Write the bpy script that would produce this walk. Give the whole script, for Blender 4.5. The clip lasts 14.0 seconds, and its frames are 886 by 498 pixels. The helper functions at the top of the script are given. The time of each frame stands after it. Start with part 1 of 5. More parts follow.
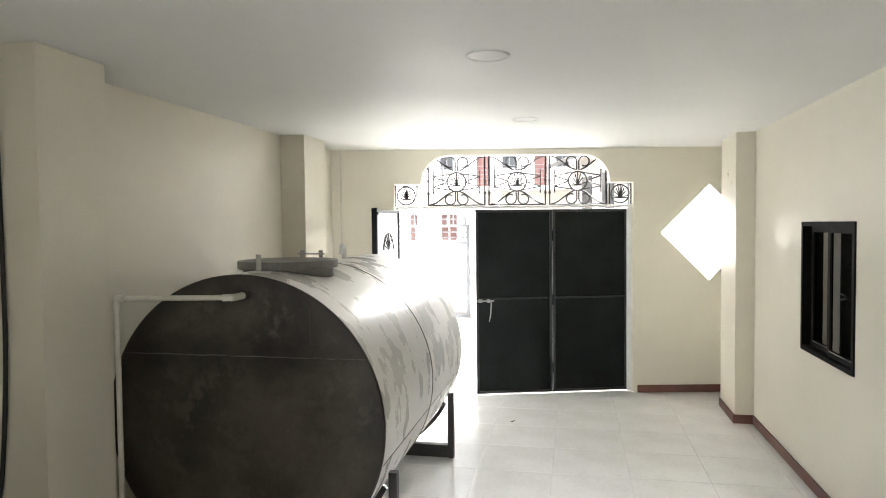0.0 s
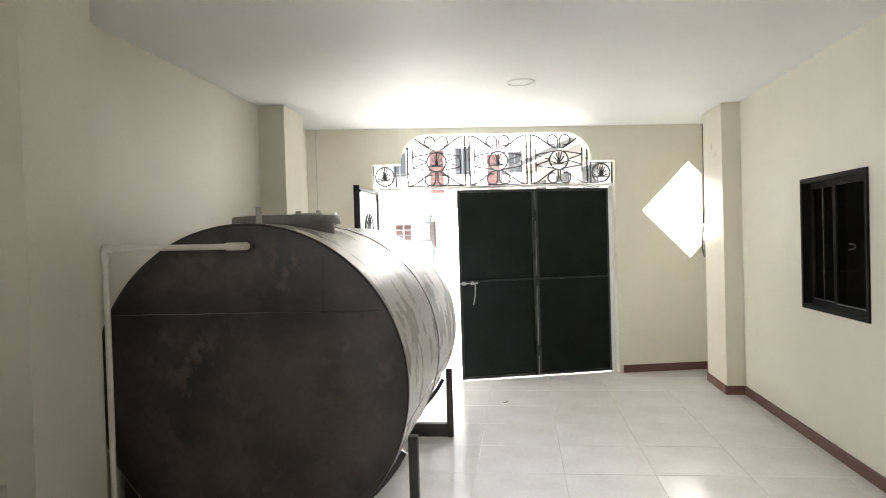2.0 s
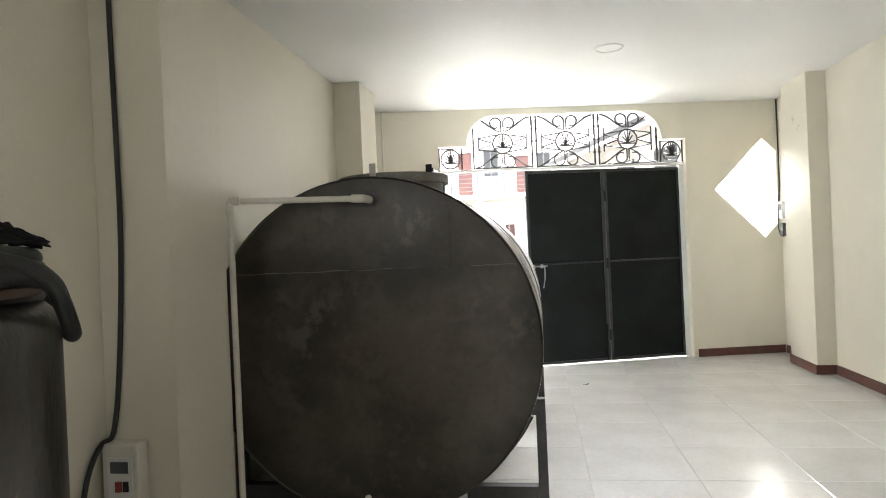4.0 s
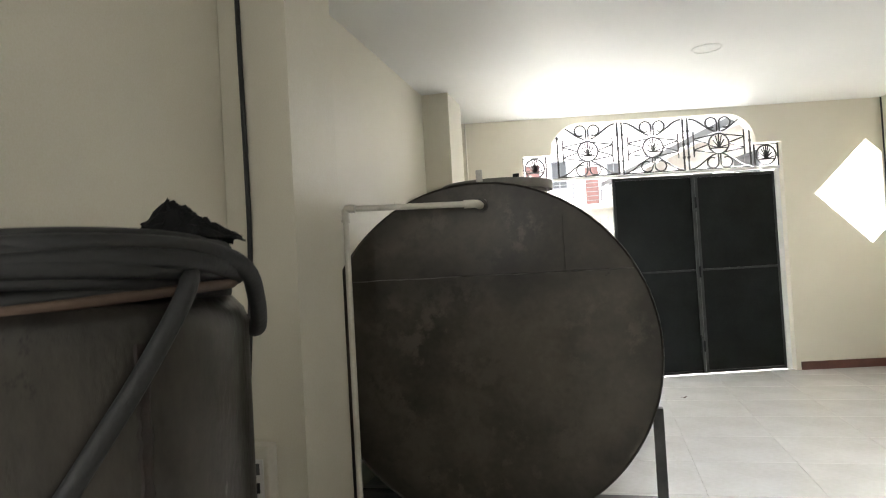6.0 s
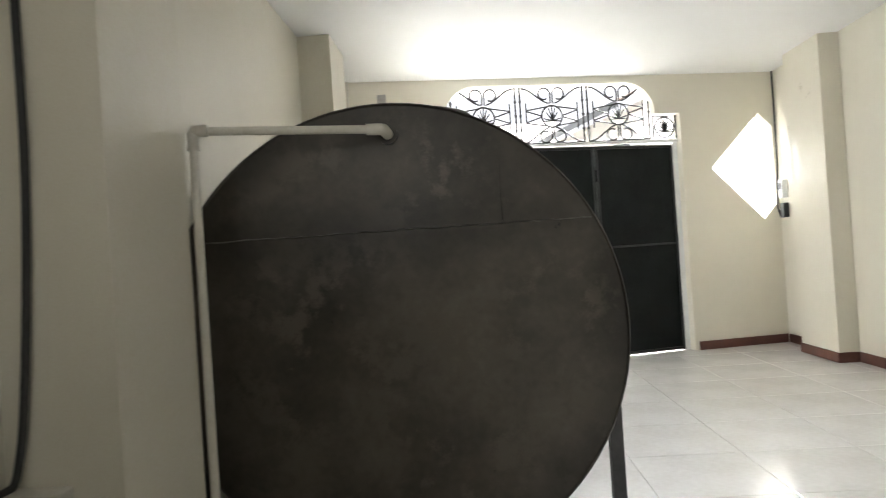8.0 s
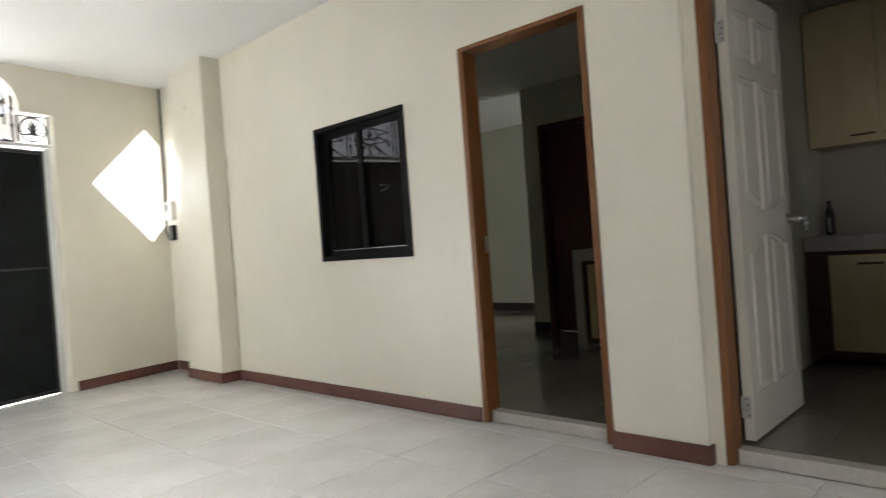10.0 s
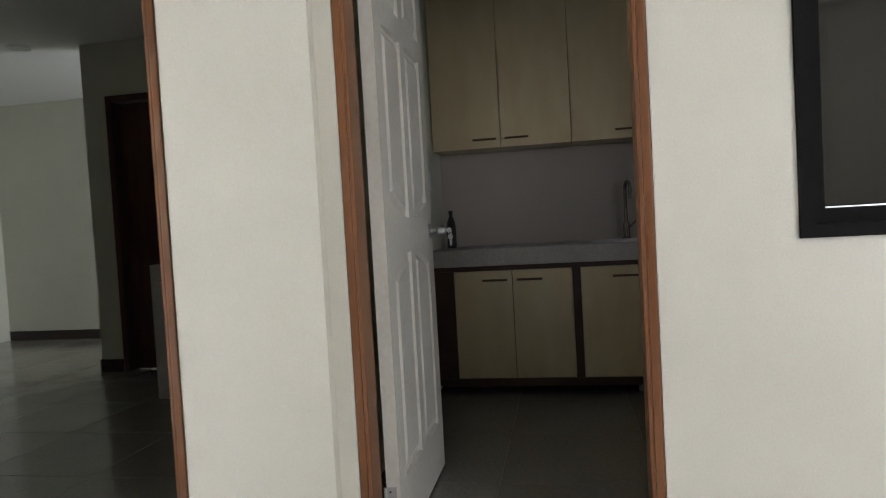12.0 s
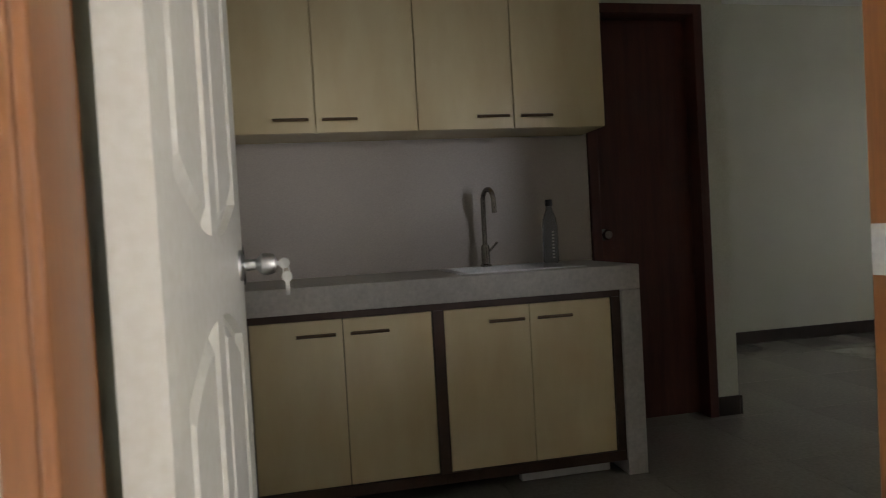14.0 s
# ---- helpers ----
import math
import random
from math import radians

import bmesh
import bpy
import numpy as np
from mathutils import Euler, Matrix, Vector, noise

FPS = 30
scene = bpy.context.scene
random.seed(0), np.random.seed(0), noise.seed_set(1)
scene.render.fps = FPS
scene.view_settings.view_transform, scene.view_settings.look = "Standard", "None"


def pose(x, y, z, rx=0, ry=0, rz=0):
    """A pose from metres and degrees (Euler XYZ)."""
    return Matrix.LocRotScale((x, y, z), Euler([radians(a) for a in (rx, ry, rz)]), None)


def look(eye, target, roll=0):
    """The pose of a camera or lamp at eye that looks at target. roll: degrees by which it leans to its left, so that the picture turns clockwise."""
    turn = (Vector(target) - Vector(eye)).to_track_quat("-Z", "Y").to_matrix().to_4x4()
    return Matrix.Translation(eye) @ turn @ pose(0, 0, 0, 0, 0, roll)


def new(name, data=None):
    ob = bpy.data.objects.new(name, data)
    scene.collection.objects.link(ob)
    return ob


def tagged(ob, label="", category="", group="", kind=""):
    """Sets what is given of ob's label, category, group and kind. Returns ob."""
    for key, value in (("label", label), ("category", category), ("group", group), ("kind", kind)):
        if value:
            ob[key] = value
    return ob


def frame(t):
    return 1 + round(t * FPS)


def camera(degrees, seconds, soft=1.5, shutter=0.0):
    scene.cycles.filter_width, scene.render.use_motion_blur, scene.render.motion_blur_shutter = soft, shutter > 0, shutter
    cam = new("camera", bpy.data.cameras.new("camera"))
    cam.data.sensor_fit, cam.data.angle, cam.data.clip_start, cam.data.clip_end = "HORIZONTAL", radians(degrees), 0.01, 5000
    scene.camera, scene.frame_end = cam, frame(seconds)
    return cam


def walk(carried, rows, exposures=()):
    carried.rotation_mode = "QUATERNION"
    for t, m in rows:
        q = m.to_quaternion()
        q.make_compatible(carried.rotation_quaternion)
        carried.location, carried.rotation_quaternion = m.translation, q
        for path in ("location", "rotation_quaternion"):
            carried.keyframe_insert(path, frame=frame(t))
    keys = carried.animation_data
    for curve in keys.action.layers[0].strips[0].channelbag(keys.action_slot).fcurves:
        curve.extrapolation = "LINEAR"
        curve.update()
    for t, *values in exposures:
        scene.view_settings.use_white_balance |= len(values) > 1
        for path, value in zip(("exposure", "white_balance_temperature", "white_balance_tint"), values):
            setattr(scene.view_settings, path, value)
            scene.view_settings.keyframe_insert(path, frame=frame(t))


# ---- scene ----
cam = camera(68.2, 14.0, soft=1.0, shutter=0.3)
PATH = [
    (0, (-1.727, 0.829, 1.992), (-2.12, 2.789, 1.917), -0.6),
    (0.5, (-1.819, 0.886, 1.873), (-2.2, 2.848, 1.81), -0.9),
    (1, (-1.879, 0.881, 1.842), (-2.155, 2.861, 1.796), -1.0),
    (1.5, (-2.039, 0.903, 1.809), (-2.272, 2.889, 1.768), -1.2),
    (2, (-2.164, 0.987, 1.615), (-2.396, 2.973, 1.583), -1.7),
    (2.5, (-2.312, 1.006, 1.508), (-2.518, 2.996, 1.494), -1.7),
    (3, (-2.562, 1.023, 1.391), (-2.784, 3.011, 1.385), -1.9),
    (3.2, (-2.614, 1.066, 1.349), (-2.883, 3.048, 1.34), -2.1),
    (5.3, (-2.916, 1.045, 1.368), (-3.22, 3.022, 1.403), -3.0),
    (5.5, (-2.951, 1.048, 1.365), (-3.316, 3.014, 1.413), -3.0),
    (6, (-2.974, 1.039, 1.321), (-3.449, 2.981, 1.372), -3.2),
    (6.5, (-3.109, 1.233, 1.154), (-3.595, 3.173, 1.185), -3.2),
    (7, (-3.234, 1.44, 1.186), (-3.728, 3.378, 1.227), -3.3),
    (7.5, (-3.295, 1.621, 1.176), (-3.661, 3.587, 1.206), -3.4),
    (8, (-3.267, 1.859, 1.166), (-3.359, 3.856, 1.181), -3.8),
    (8.5, (-3.240, 2.100, 1.140), (-3.033, 4.089, 1.141), -3.85),
    (8.8, (-3.187, 2.200, 1.118), (-2.624, 4.119, 1.110), -3.95),
    (9, (-3.138, 2.266, 1.100), (-2.334, 4.097, 1.085), -4.0),
    (9.2, (-3.110, 2.240, 1.072), (-2.151, 3.996, 1.056), -4.0),
    (11.3, (-2.233, 2.582, 1.063), (-0.316, 3.147, 0.984), -3.3),
    (11.5, (-2.107, 2.657, 1.071), (-0.161, 3.11, 0.984), -3.1),
    (11.8, (-1.916, 2.757, 1.087), (0.042, 3.157, 1.02), -3.8),
    (12, (-1.802, 2.815, 1.091), (0.164, 3.175, 1.016), -3.2),
    (12.5, (-1.473, 2.99, 1.113), (0.516, 3.187, 1.048), -3.2),
    (13, (-1.154, 3.144, 1.101), (0.844, 3.196, 1.046), -3.1),
    (13.2, (-1.01, 3.174, 1.085), (0.989, 3.218, 1.041), -3.3),
    (13.5, (-0.791, 3.198, 1.097), (1.206, 3.096, 1.049), -3.1),
    (13.6, (-0.718, 3.219, 1.119), (1.273, 3.036, 1.065), -3.1),
    (14, (-0.492, 3.214, 1.109), (1.468, 2.817, 1.058), -3.2),
]
walk(cam, [(t, look(eye, target, roll)) for t, eye, target, roll in PATH],
     exposures=[(0.0, 1.68, 6500, 10), (3.0, 1.65, 6500, 10), (6.5, 1.7, 6500, 10), (9.2, 1.55, 6400, 10), (11.3, 1.9, 6200, 11), (12.0, 2.1, 6000, 13),
                (13.0, 2.25, 5800, 14), (13.5, 2.3, 5900, 14), (14.0, 3.0, 6400, 13)])


# ---- world, sun ----
SUN_EL, SUN_AZ = 58.0, 160.0
world = bpy.data.worlds.new("sky")
scene.world = world
world.use_nodes = True
_nt = world.node_tree
_bg = _nt.nodes["Background"]
_sky = _nt.nodes.new("ShaderNodeTexSky")
_sky.sky_type = "NISHITA"
_sky.sun_disc = False
_sky.sun_elevation = radians(SUN_EL)
_sky.sun_rotation = radians(SUN_AZ)
_sky.air_density = 0.6
_sky.dust_density = 10.0
_sky.ozone_density = 0.0
_hs = _nt.nodes.new("ShaderNodeHueSaturation")       # thin white haze over the whole sky
_hs.inputs["Saturation"].default_value = 0.2
_hs.inputs["Value"].default_value = 1.8
_nt.links.new(_sky.outputs[0], _hs.inputs["Color"])
_nt.links.new(_hs.outputs[0], _bg.inputs[0])
_bg.inputs[1].default_value = 0.15
_sun = new("sun", bpy.data.lights.new("sun", "SUN"))
_sun.data.energy, _sun.data.angle, _sun.data.color = 2.2, radians(0.6), (1.0, 0.97, 0.93)
_d = Vector((math.sin(radians(SUN_AZ)) * math.cos(radians(SUN_EL)),
             math.cos(radians(SUN_AZ)) * math.cos(radians(SUN_EL)), math.sin(radians(SUN_EL))))
_sun.matrix_world = look(_d * 30, (0, 0, 0))


YBACK = -3.5                               # back wall, behind the start of the walk


def sky_fill_lamp(eye, target, w, h, watts, col=(1.0, 0.985, 0.95)):
    """An added area lamp that stands in for open sky light at an opening."""
    o = new("sky_fill_light", bpy.data.lights.new("sky_fill_light", "AREA"))
    o.data.shape, o.data.size, o.data.size_y, o.data.energy, o.data.color = "RECTANGLE", w, h, watts, col
    o.matrix_world = look(eye, target)
    return o


sky_fill_lamp((0.6, 12.3, 5.5), (-4.0, 5.0, 1.0), 8.0, 2.4, 5000, (0.98, 0.99, 1.0))            # added lamp above the view, stands in for the open sky over the street
sky_fill_lamp((2.15, YBACK - 0.06, 1.5), (2.0, 1.5, 1.2), 0.48, 0.58, 0.9, (0.98, 0.99, 1.0))                   # added fill lamp at an assumed, unseen window in the flat's end wall
sky_fill_lamp((3.7, 3.82, 1.5), (4.4, 6.6, 0.2), 0.94, 0.95, 12, (0.98, 0.99, 1.0))               # added fill lamp, as if from an unseen light well beside the other flat
sky_fill_lamp((-4.5, -1.05, 1.55), (0.0, -0.2, 1.3), 1.8, 1.8, 19, (0.98, 0.99, 1.0))              # added fill lamp; unseen side-wall opening assumed behind the walk

# ---- materials ----
def mat(name, col, rough=0.5, metal=0.0, spec=0.5):
    m = bpy.data.materials.new(name)
    m.use_nodes = True
    b = m.node_tree.nodes["Principled BSDF"]
    b.inputs["Base Color"].default_value = (*col, 1)
    b.inputs["Roughness"].default_value = rough
    b.inputs["Metallic"].default_value = metal
    b.inputs["Specular IOR Level"].default_value = spec
    return m


def mottled(name, a, b, scale=3.0, fine=40.0, rough=(0.4, 0.6), metal=0.0, bump=0.1, spec=0.5, stretch=(1, 1, 1),
            random_tint=0.0, dark=None, dark_at=0.62, dist=0.01):
    """Two tones by a large noise, fine grain, roughness variation, bump; dark: blotches of a third tone."""
    m = mat(name, a, rough[0], metal, spec)
    nt = m.node_tree
    n, l = nt.nodes, nt.links
    p = n["Principled BSDF"]
    tc = n.new("ShaderNodeTexCoord")
    mp = n.new("ShaderNodeMapping")
    mp.inputs["Scale"].default_value = stretch
    l.new(tc.outputs["Object"], mp.inputs[0])
    big = n.new("ShaderNodeTexNoise")
    big.inputs["Scale"].default_value = scale
    big.inputs["Detail"].default_value = 6
    big.inputs["Roughness"].default_value = 0.6
    l.new(mp.outputs[0], big.inputs["Vector"])
    small = n.new("ShaderNodeTexNoise")
    small.inputs["Scale"].default_value = fine
    small.inputs["Detail"].default_value = 4
    l.new(mp.outputs[0], small.inputs["Vector"])
    ramp = n.new("ShaderNodeValToRGB")
    ramp.color_ramp.elements[0].position, ramp.color_ramp.elements[1].position = 0.35, 0.68
    ramp.color_ramp.elements[0].color, ramp.color_ramp.elements[1].color = (*a, 1), (*b, 1)
    l.new(big.outputs["Fac"], ramp.inputs[0])
    mix = n.new("ShaderNodeMixRGB")
    mix.blend_type = "OVERLAY"
    mix.inputs[0].default_value = 0.25
    l.new(ramp.outputs[0], mix.inputs[1])
    l.new(small.outputs["Fac"], mix.inputs[2])
    out = mix.outputs[0]
    if dark:
        d = n.new("ShaderNodeTexNoise")
        d.inputs["Scale"].default_value = scale * 2.7
        d.inputs["Detail"].default_value = 9
        d.inputs["Roughness"].default_value = 0.7
        l.new(mp.outputs[0], d.inputs["Vector"])
        r2 = n.new("ShaderNodeValToRGB")
        r2.color_ramp.elements[0].position, r2.color_ramp.elements[1].position = dark_at, dark_at + 0.08
        r2.color_ramp.elements[0].color, r2.color_ramp.elements[1].color = (0, 0, 0, 1), (1, 1, 1, 1)
        l.new(d.outputs["Fac"], r2.inputs[0])
        mx = n.new("ShaderNodeMixRGB")
        l.new(r2.outputs[0], mx.inputs[0])
        l.new(out, mx.inputs[1])
        mx.inputs[2].default_value = (*dark, 1)
        out = mx.outputs[0]
    if random_tint:
        oi = n.new("ShaderNodeObjectInfo")
        mr = n.new("ShaderNodeMapRange")
        mr.inputs[3].default_value, mr.inputs[4].default_value = 1 - random_tint, 1 + random_tint
        l.new(oi.outputs["Random"], mr.inputs[0])
        hv = n.new("ShaderNodeHueSaturation")
        l.new(mr.outputs[0], hv.inputs["Value"])
        l.new(out, hv.inputs["Color"])
        out = hv.outputs[0]
    l.new(out, p.inputs["Base Color"])
    rr = n.new("ShaderNodeMapRange")
    rr.inputs[1].default_value, rr.inputs[2].default_value = 0.3, 0.7
    rr.inputs[3].default_value, rr.inputs[4].default_value = rough
    l.new(big.outputs["Fac"], rr.inputs[0])
    l.new(rr.outputs[0], p.inputs["Roughness"])
    if bump:
        bp = n.new("ShaderNodeBump")
        bp.inputs["Strength"].default_value = bump
        bp.inputs["Distance"].default_value = dist
        ad = n.new("ShaderNodeMath")
        ad.operation = "ADD"
        l.new(big.outputs["Fac"], ad.inputs[0])
        l.new(small.outputs["Fac"], ad.inputs[1])
        l.new(ad.outputs[0], bp.inputs["Height"])
        l.new(bp.outputs[0], p.inputs["Normal"])
    return m


M_WALL = mottled("cream_wall_paint", (0.75, 0.71, 0.60), (0.80, 0.76, 0.65), 1.2, 160, (0.27, 0.36), bump=0.12, dist=0.004)
M_CEIL = mottled("white_ceiling_paint", (0.80, 0.80, 0.78), (0.84, 0.84, 0.82), 0.8, 120, (0.5, 0.65), bump=0.05, dist=0.003)
M_TILE = mottled("white_porcelain_tile", (0.70, 0.69, 0.665), (0.78, 0.77, 0.75), 2.2, 30, (0.10, 0.2), bump=0.02,
                 random_tint=0.012, dark=(0.68, 0.65, 0.59), dark_at=0.66, dist=0.002)
M_GROUT = mottled("grey_grout", (0.54, 0.53, 0.50), (0.60, 0.59, 0.56), 5, 80, (0.7, 0.9))
M_BASE = mottled("maroon_baseboard_paint", (0.11, 0.045, 0.035), (0.16, 0.065, 0.045), 4, 60, (0.3, 0.5), bump=0.05)
M_WOOD = mottled("varnished_brown_wood", (0.18, 0.069, 0.0225), (0.23, 0.089, 0.029), 2, 30, (0.25, 0.4), bump=0.05,
                 stretch=(7, 7, 0.5), dist=0.004)
M_GATE = mottled("black_gate_paint", (0.006, 0.007, 0.007), (0.014, 0.016, 0.016), 2.2, 60, (0.45, 0.65), bump=0.06, spec=0.15,
                 dark=(0.03, 0.033, 0.032), dark_at=0.68)
M_GATEIN = mottled("pale_grey_gate_paint", (0.5, 0.52, 0.52), (0.6, 0.62, 0.62), 3, 60, (0.3, 0.5), bump=0.05)
# frame a tone lighter than the sheet, its lit edges put into the colour
M_GATEFR = mottled("lit_edge_gate_black", (0.012, 0.014, 0.014), (0.035, 0.038, 0.038), 6, 60, (0.35, 0.5), bump=0.06)
M_IRON = mottled("black_wrought_iron", (0.015, 0.015, 0.016), (0.03, 0.03, 0.032), 8, 90, (0.4, 0.6), bump=0.1)
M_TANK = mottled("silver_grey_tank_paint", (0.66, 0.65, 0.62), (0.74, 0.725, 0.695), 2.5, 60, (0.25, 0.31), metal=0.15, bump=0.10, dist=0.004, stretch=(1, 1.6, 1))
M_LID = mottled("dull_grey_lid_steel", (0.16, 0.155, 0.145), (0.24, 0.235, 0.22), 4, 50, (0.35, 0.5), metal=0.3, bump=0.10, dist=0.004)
# same steel as the shell; the end's shade is put into this colour
M_PLATE = mottled("shaded_end_plate_steel", (0.036, 0.031, 0.025), (0.115, 0.100, 0.080), 1.9, 34, (0.3, 0.48), metal=0.2, bump=0.2,
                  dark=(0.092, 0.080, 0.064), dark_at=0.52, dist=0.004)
def stain_bands(m, r_rim, z_weld, x_weld):
    """Soot-dark uneven bands along the rim and the weld lines of a round plate about the local y axis."""
    nt = m.node_tree
    n, l = nt.nodes, nt.links
    p = n["Principled BSDF"]
    base = p.inputs["Base Color"].links[0].from_socket

    def math_node(op, a, b):
        q = n.new("ShaderNodeMath")
        q.operation = op
        for k, v in enumerate((a, b)):
            if isinstance(v, (int, float)):
                q.inputs[k].default_value = v
            else:
                l.new(v, q.inputs[k])
        return q.outputs[0]

    tc = n.new("ShaderNodeTexCoord")
    sp = n.new("ShaderNodeSeparateXYZ")
    l.new(tc.outputs["Object"], sp.inputs[0])
    nz = n.new("ShaderNodeTexNoise")
    nz.inputs["Scale"].default_value, nz.inputs["Detail"].default_value = 4.5, 5
    l.new(tc.outputs["Object"], nz.inputs["Vector"])
    wob = math_node("MULTIPLY", math_node("SUBTRACT", nz.outputs["Fac"], 0.5), 0.22)
    rad = math_node("SQRT", math_node("ADD", math_node("MULTIPLY", sp.outputs["X"], sp.outputs["X"]), math_node("MULTIPLY", sp.outputs["Z"], sp.outputs["Z"])), 0.0)
    d = math_node("SUBTRACT", r_rim, rad)
    d = math_node("MINIMUM", d, math_node("ABSOLUTE", math_node("SUBTRACT", sp.outputs["Z"], z_weld), 0.0))
    d = math_node("MINIMUM", d, math_node("MAXIMUM", math_node("ABSOLUTE", math_node("SUBTRACT", sp.outputs["X"], x_weld), 0.0), math_node("SUBTRACT", z_weld, sp.outputs["Z"])))
    mr = n.new("ShaderNodeMapRange")
    mr.interpolation_type = "SMOOTHSTEP"
    mr.inputs[1].default_value, mr.inputs[2].default_value = 0.03, 0.17
    mr.inputs[3].default_value, mr.inputs[4].default_value = 0.62, 1.12
    l.new(math_node("ADD", d, wob), mr.inputs[0])
    hv = n.new("ShaderNodeHueSaturation")
    l.new(mr.outputs[0], hv.inputs["Value"])
    l.new(base, hv.inputs["Color"])
    l.new(hv.outputs[0], p.inputs["Base Color"])


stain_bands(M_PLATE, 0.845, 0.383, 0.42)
M_SEAM = mottled("tank_weld_seam", (0.06, 0.056, 0.048), (0.22, 0.21, 0.19), 7, 60, (0.3, 0.5), metal=0.3, bump=0.2)
M_STAND = mottled("dark_grey_steel_paint", (0.04, 0.04, 0.042), (0.08, 0.078, 0.075), 5, 60, (0.4, 0.6), bump=0.1)
M_DRUM = mottled("worn_grey_drum_steel", (0.019, 0.017, 0.0145), (0.062, 0.055, 0.046), 5, 46, (0.27, 0.40), metal=0.3, bump=0.4,
                 dark=(0.007, 0.006, 0.0055), dark_at=0.63, stretch=(1.2, 1.2, 0.55), dist=0.005)
def scuffs(m, col, scale, at, stretch, width=0.05):
    """Sparse worn marks of another tone over a finished material."""
    nt = m.node_tree
    n, l = nt.nodes, nt.links
    p = n["Principled BSDF"]
    base = p.inputs["Base Color"].links[0].from_socket
    tc = n.new("ShaderNodeTexCoord")
    mp = n.new("ShaderNodeMapping")
    mp.inputs["Scale"].default_value = stretch
    mp.inputs["Location"].default_value = (3.7, 1.9, 5.3)
    nz = n.new("ShaderNodeTexNoise")
    nz.inputs["Scale"].default_value, nz.inputs["Detail"].default_value, nz.inputs["Roughness"].default_value = scale, 10, 0.72
    mr = n.new("ShaderNodeMapRange")
    mr.inputs[1].default_value, mr.inputs[2].default_value = at, at + width
    mx = n.new("ShaderNodeMixRGB")
    mx.inputs[2].default_value = (*col, 1)
    l.new(tc.outputs["Object"], mp.inputs[0])
    l.new(mp.outputs[0], nz.inputs["Vector"])
    l.new(nz.outputs["Fac"], mr.inputs[0])
    l.new(mr.outputs[0], mx.inputs[0])
    l.new(base, mx.inputs[1])
    l.new(mx.outputs[0], p.inputs["Base Color"])


scuffs(M_DRUM, (0.17, 0.163, 0.147), 9, 0.62, (1, 1, 0.45))
scuffs(M_GATE, (0.05, 0.052, 0.05), 14, 0.70, (1, 1, 1))
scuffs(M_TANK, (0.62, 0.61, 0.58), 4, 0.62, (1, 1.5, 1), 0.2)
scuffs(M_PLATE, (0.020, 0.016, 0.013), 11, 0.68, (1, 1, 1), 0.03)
M_RUST = mottled("rusty_brown_weld", (0.007, 0.0045, 0.0035), (0.026, 0.014, 0.009), 14, 60, (0.5, 0.7), bump=0.4)
M_RUBBER = mottled("dusty_black_rubber", (0.005, 0.0053, 0.0056), (0.018, 0.0182, 0.0178), 6, 80, (0.45, 0.65), bump=0.15)
M_HOSE2 = mottled("faded_brown_rubber", (0.08, 0.052, 0.036), (0.13, 0.085, 0.06), 6, 60, (0.5, 0.7), bump=0.1)
M_PVC = mottled("offwhite_pvc", (0.66, 0.63, 0.55), (0.74, 0.71, 0.63), 5, 60, (0.3, 0.45), bump=0.03)
M_BLACK = mottled("black_plastic", (0.012, 0.012, 0.012), (0.022, 0.022, 0.022), 10, 100, (0.35, 0.5), bump=0.05)
M_RAG = mottled("black_scrap_plastic", (0.004, 0.004, 0.004), (0.009, 0.009, 0.009), 12, 90, (0.6, 0.8), spec=0.15, bump=0.2)
M_WINF = mottled("dark_bronze_aluminium", (0.006, 0.0055, 0.005), (0.011, 0.010, 0.009), 6, 80, (0.45, 0.6), metal=0.0, spec=0.08, bump=0.03)
M_WHITE = mottled("white_plastic", (0.72, 0.72, 0.7), (0.8, 0.8, 0.78), 8, 90, (0.35, 0.45), bump=0.02)
M_DOORW = mottled("offwhite_door_paint", (0.66, 0.63, 0.55), (0.73, 0.70, 0.62), 2, 60, (0.28, 0.42), bump=0.04, dist=0.003)
M_CAB = mottled("beige_laminate", (0.69, 0.57, 0.35), (0.72, 0.595, 0.37), 0.8, 6, (0.16, 0.24), bump=0.0, stretch=(1, 1.5, 0.5), dist=0.002)
M_COUNTER = mottled("grey_counter_tile", (0.40, 0.375, 0.345), (0.50, 0.47, 0.435), 3, 60, (0.3, 0.45), bump=0.04)
M_SPLASH = mottled("taupe_grey_backsplash", (0.41, 0.362, 0.322), (0.43, 0.382, 0.342), 1, 250, (0.27, 0.33), bump=0.0)
M_DARKWOOD = mottled("dark_red_brown_wood", (0.065, 0.016, 0.011), (0.10, 0.027, 0.018), 3, 30, (0.3, 0.45), bump=0.08, stretch=(8, 8, 0.6))
M_TRIM = mottled("dark_brown_trim", (0.05, 0.026, 0.018), (0.08, 0.042, 0.028), 4, 50, (0.35, 0.5), bump=0.05)
M_BASEIN = mottled("blackish_brown_baseboard", (0.022, 0.013, 0.010), (0.034, 0.020, 0.015), 4, 50, (0.35, 0.5), bump=0.05)
M_INFLOOR = mottled("grey_polished_floor_tile", (0.20, 0.183, 0.155), (0.23, 0.213, 0.18), 1.2, 60, (0.10, 0.2), bump=0.01,
                    random_tint=0.008, dist=0.002)
M_INWALL = mottled("pale_green_grey_wall_paint", (0.60, 0.60, 0.50), (0.65, 0.65, 0.55), 1.2, 140, (0.4, 0.55), bump=0.08, dist=0.003)
M_STEEL = mottled("brushed_stainless_steel", (0.55, 0.55, 0.55), (0.65, 0.65, 0.65), 6, 120, (0.27, 0.36), metal=1.0, bump=0.02)
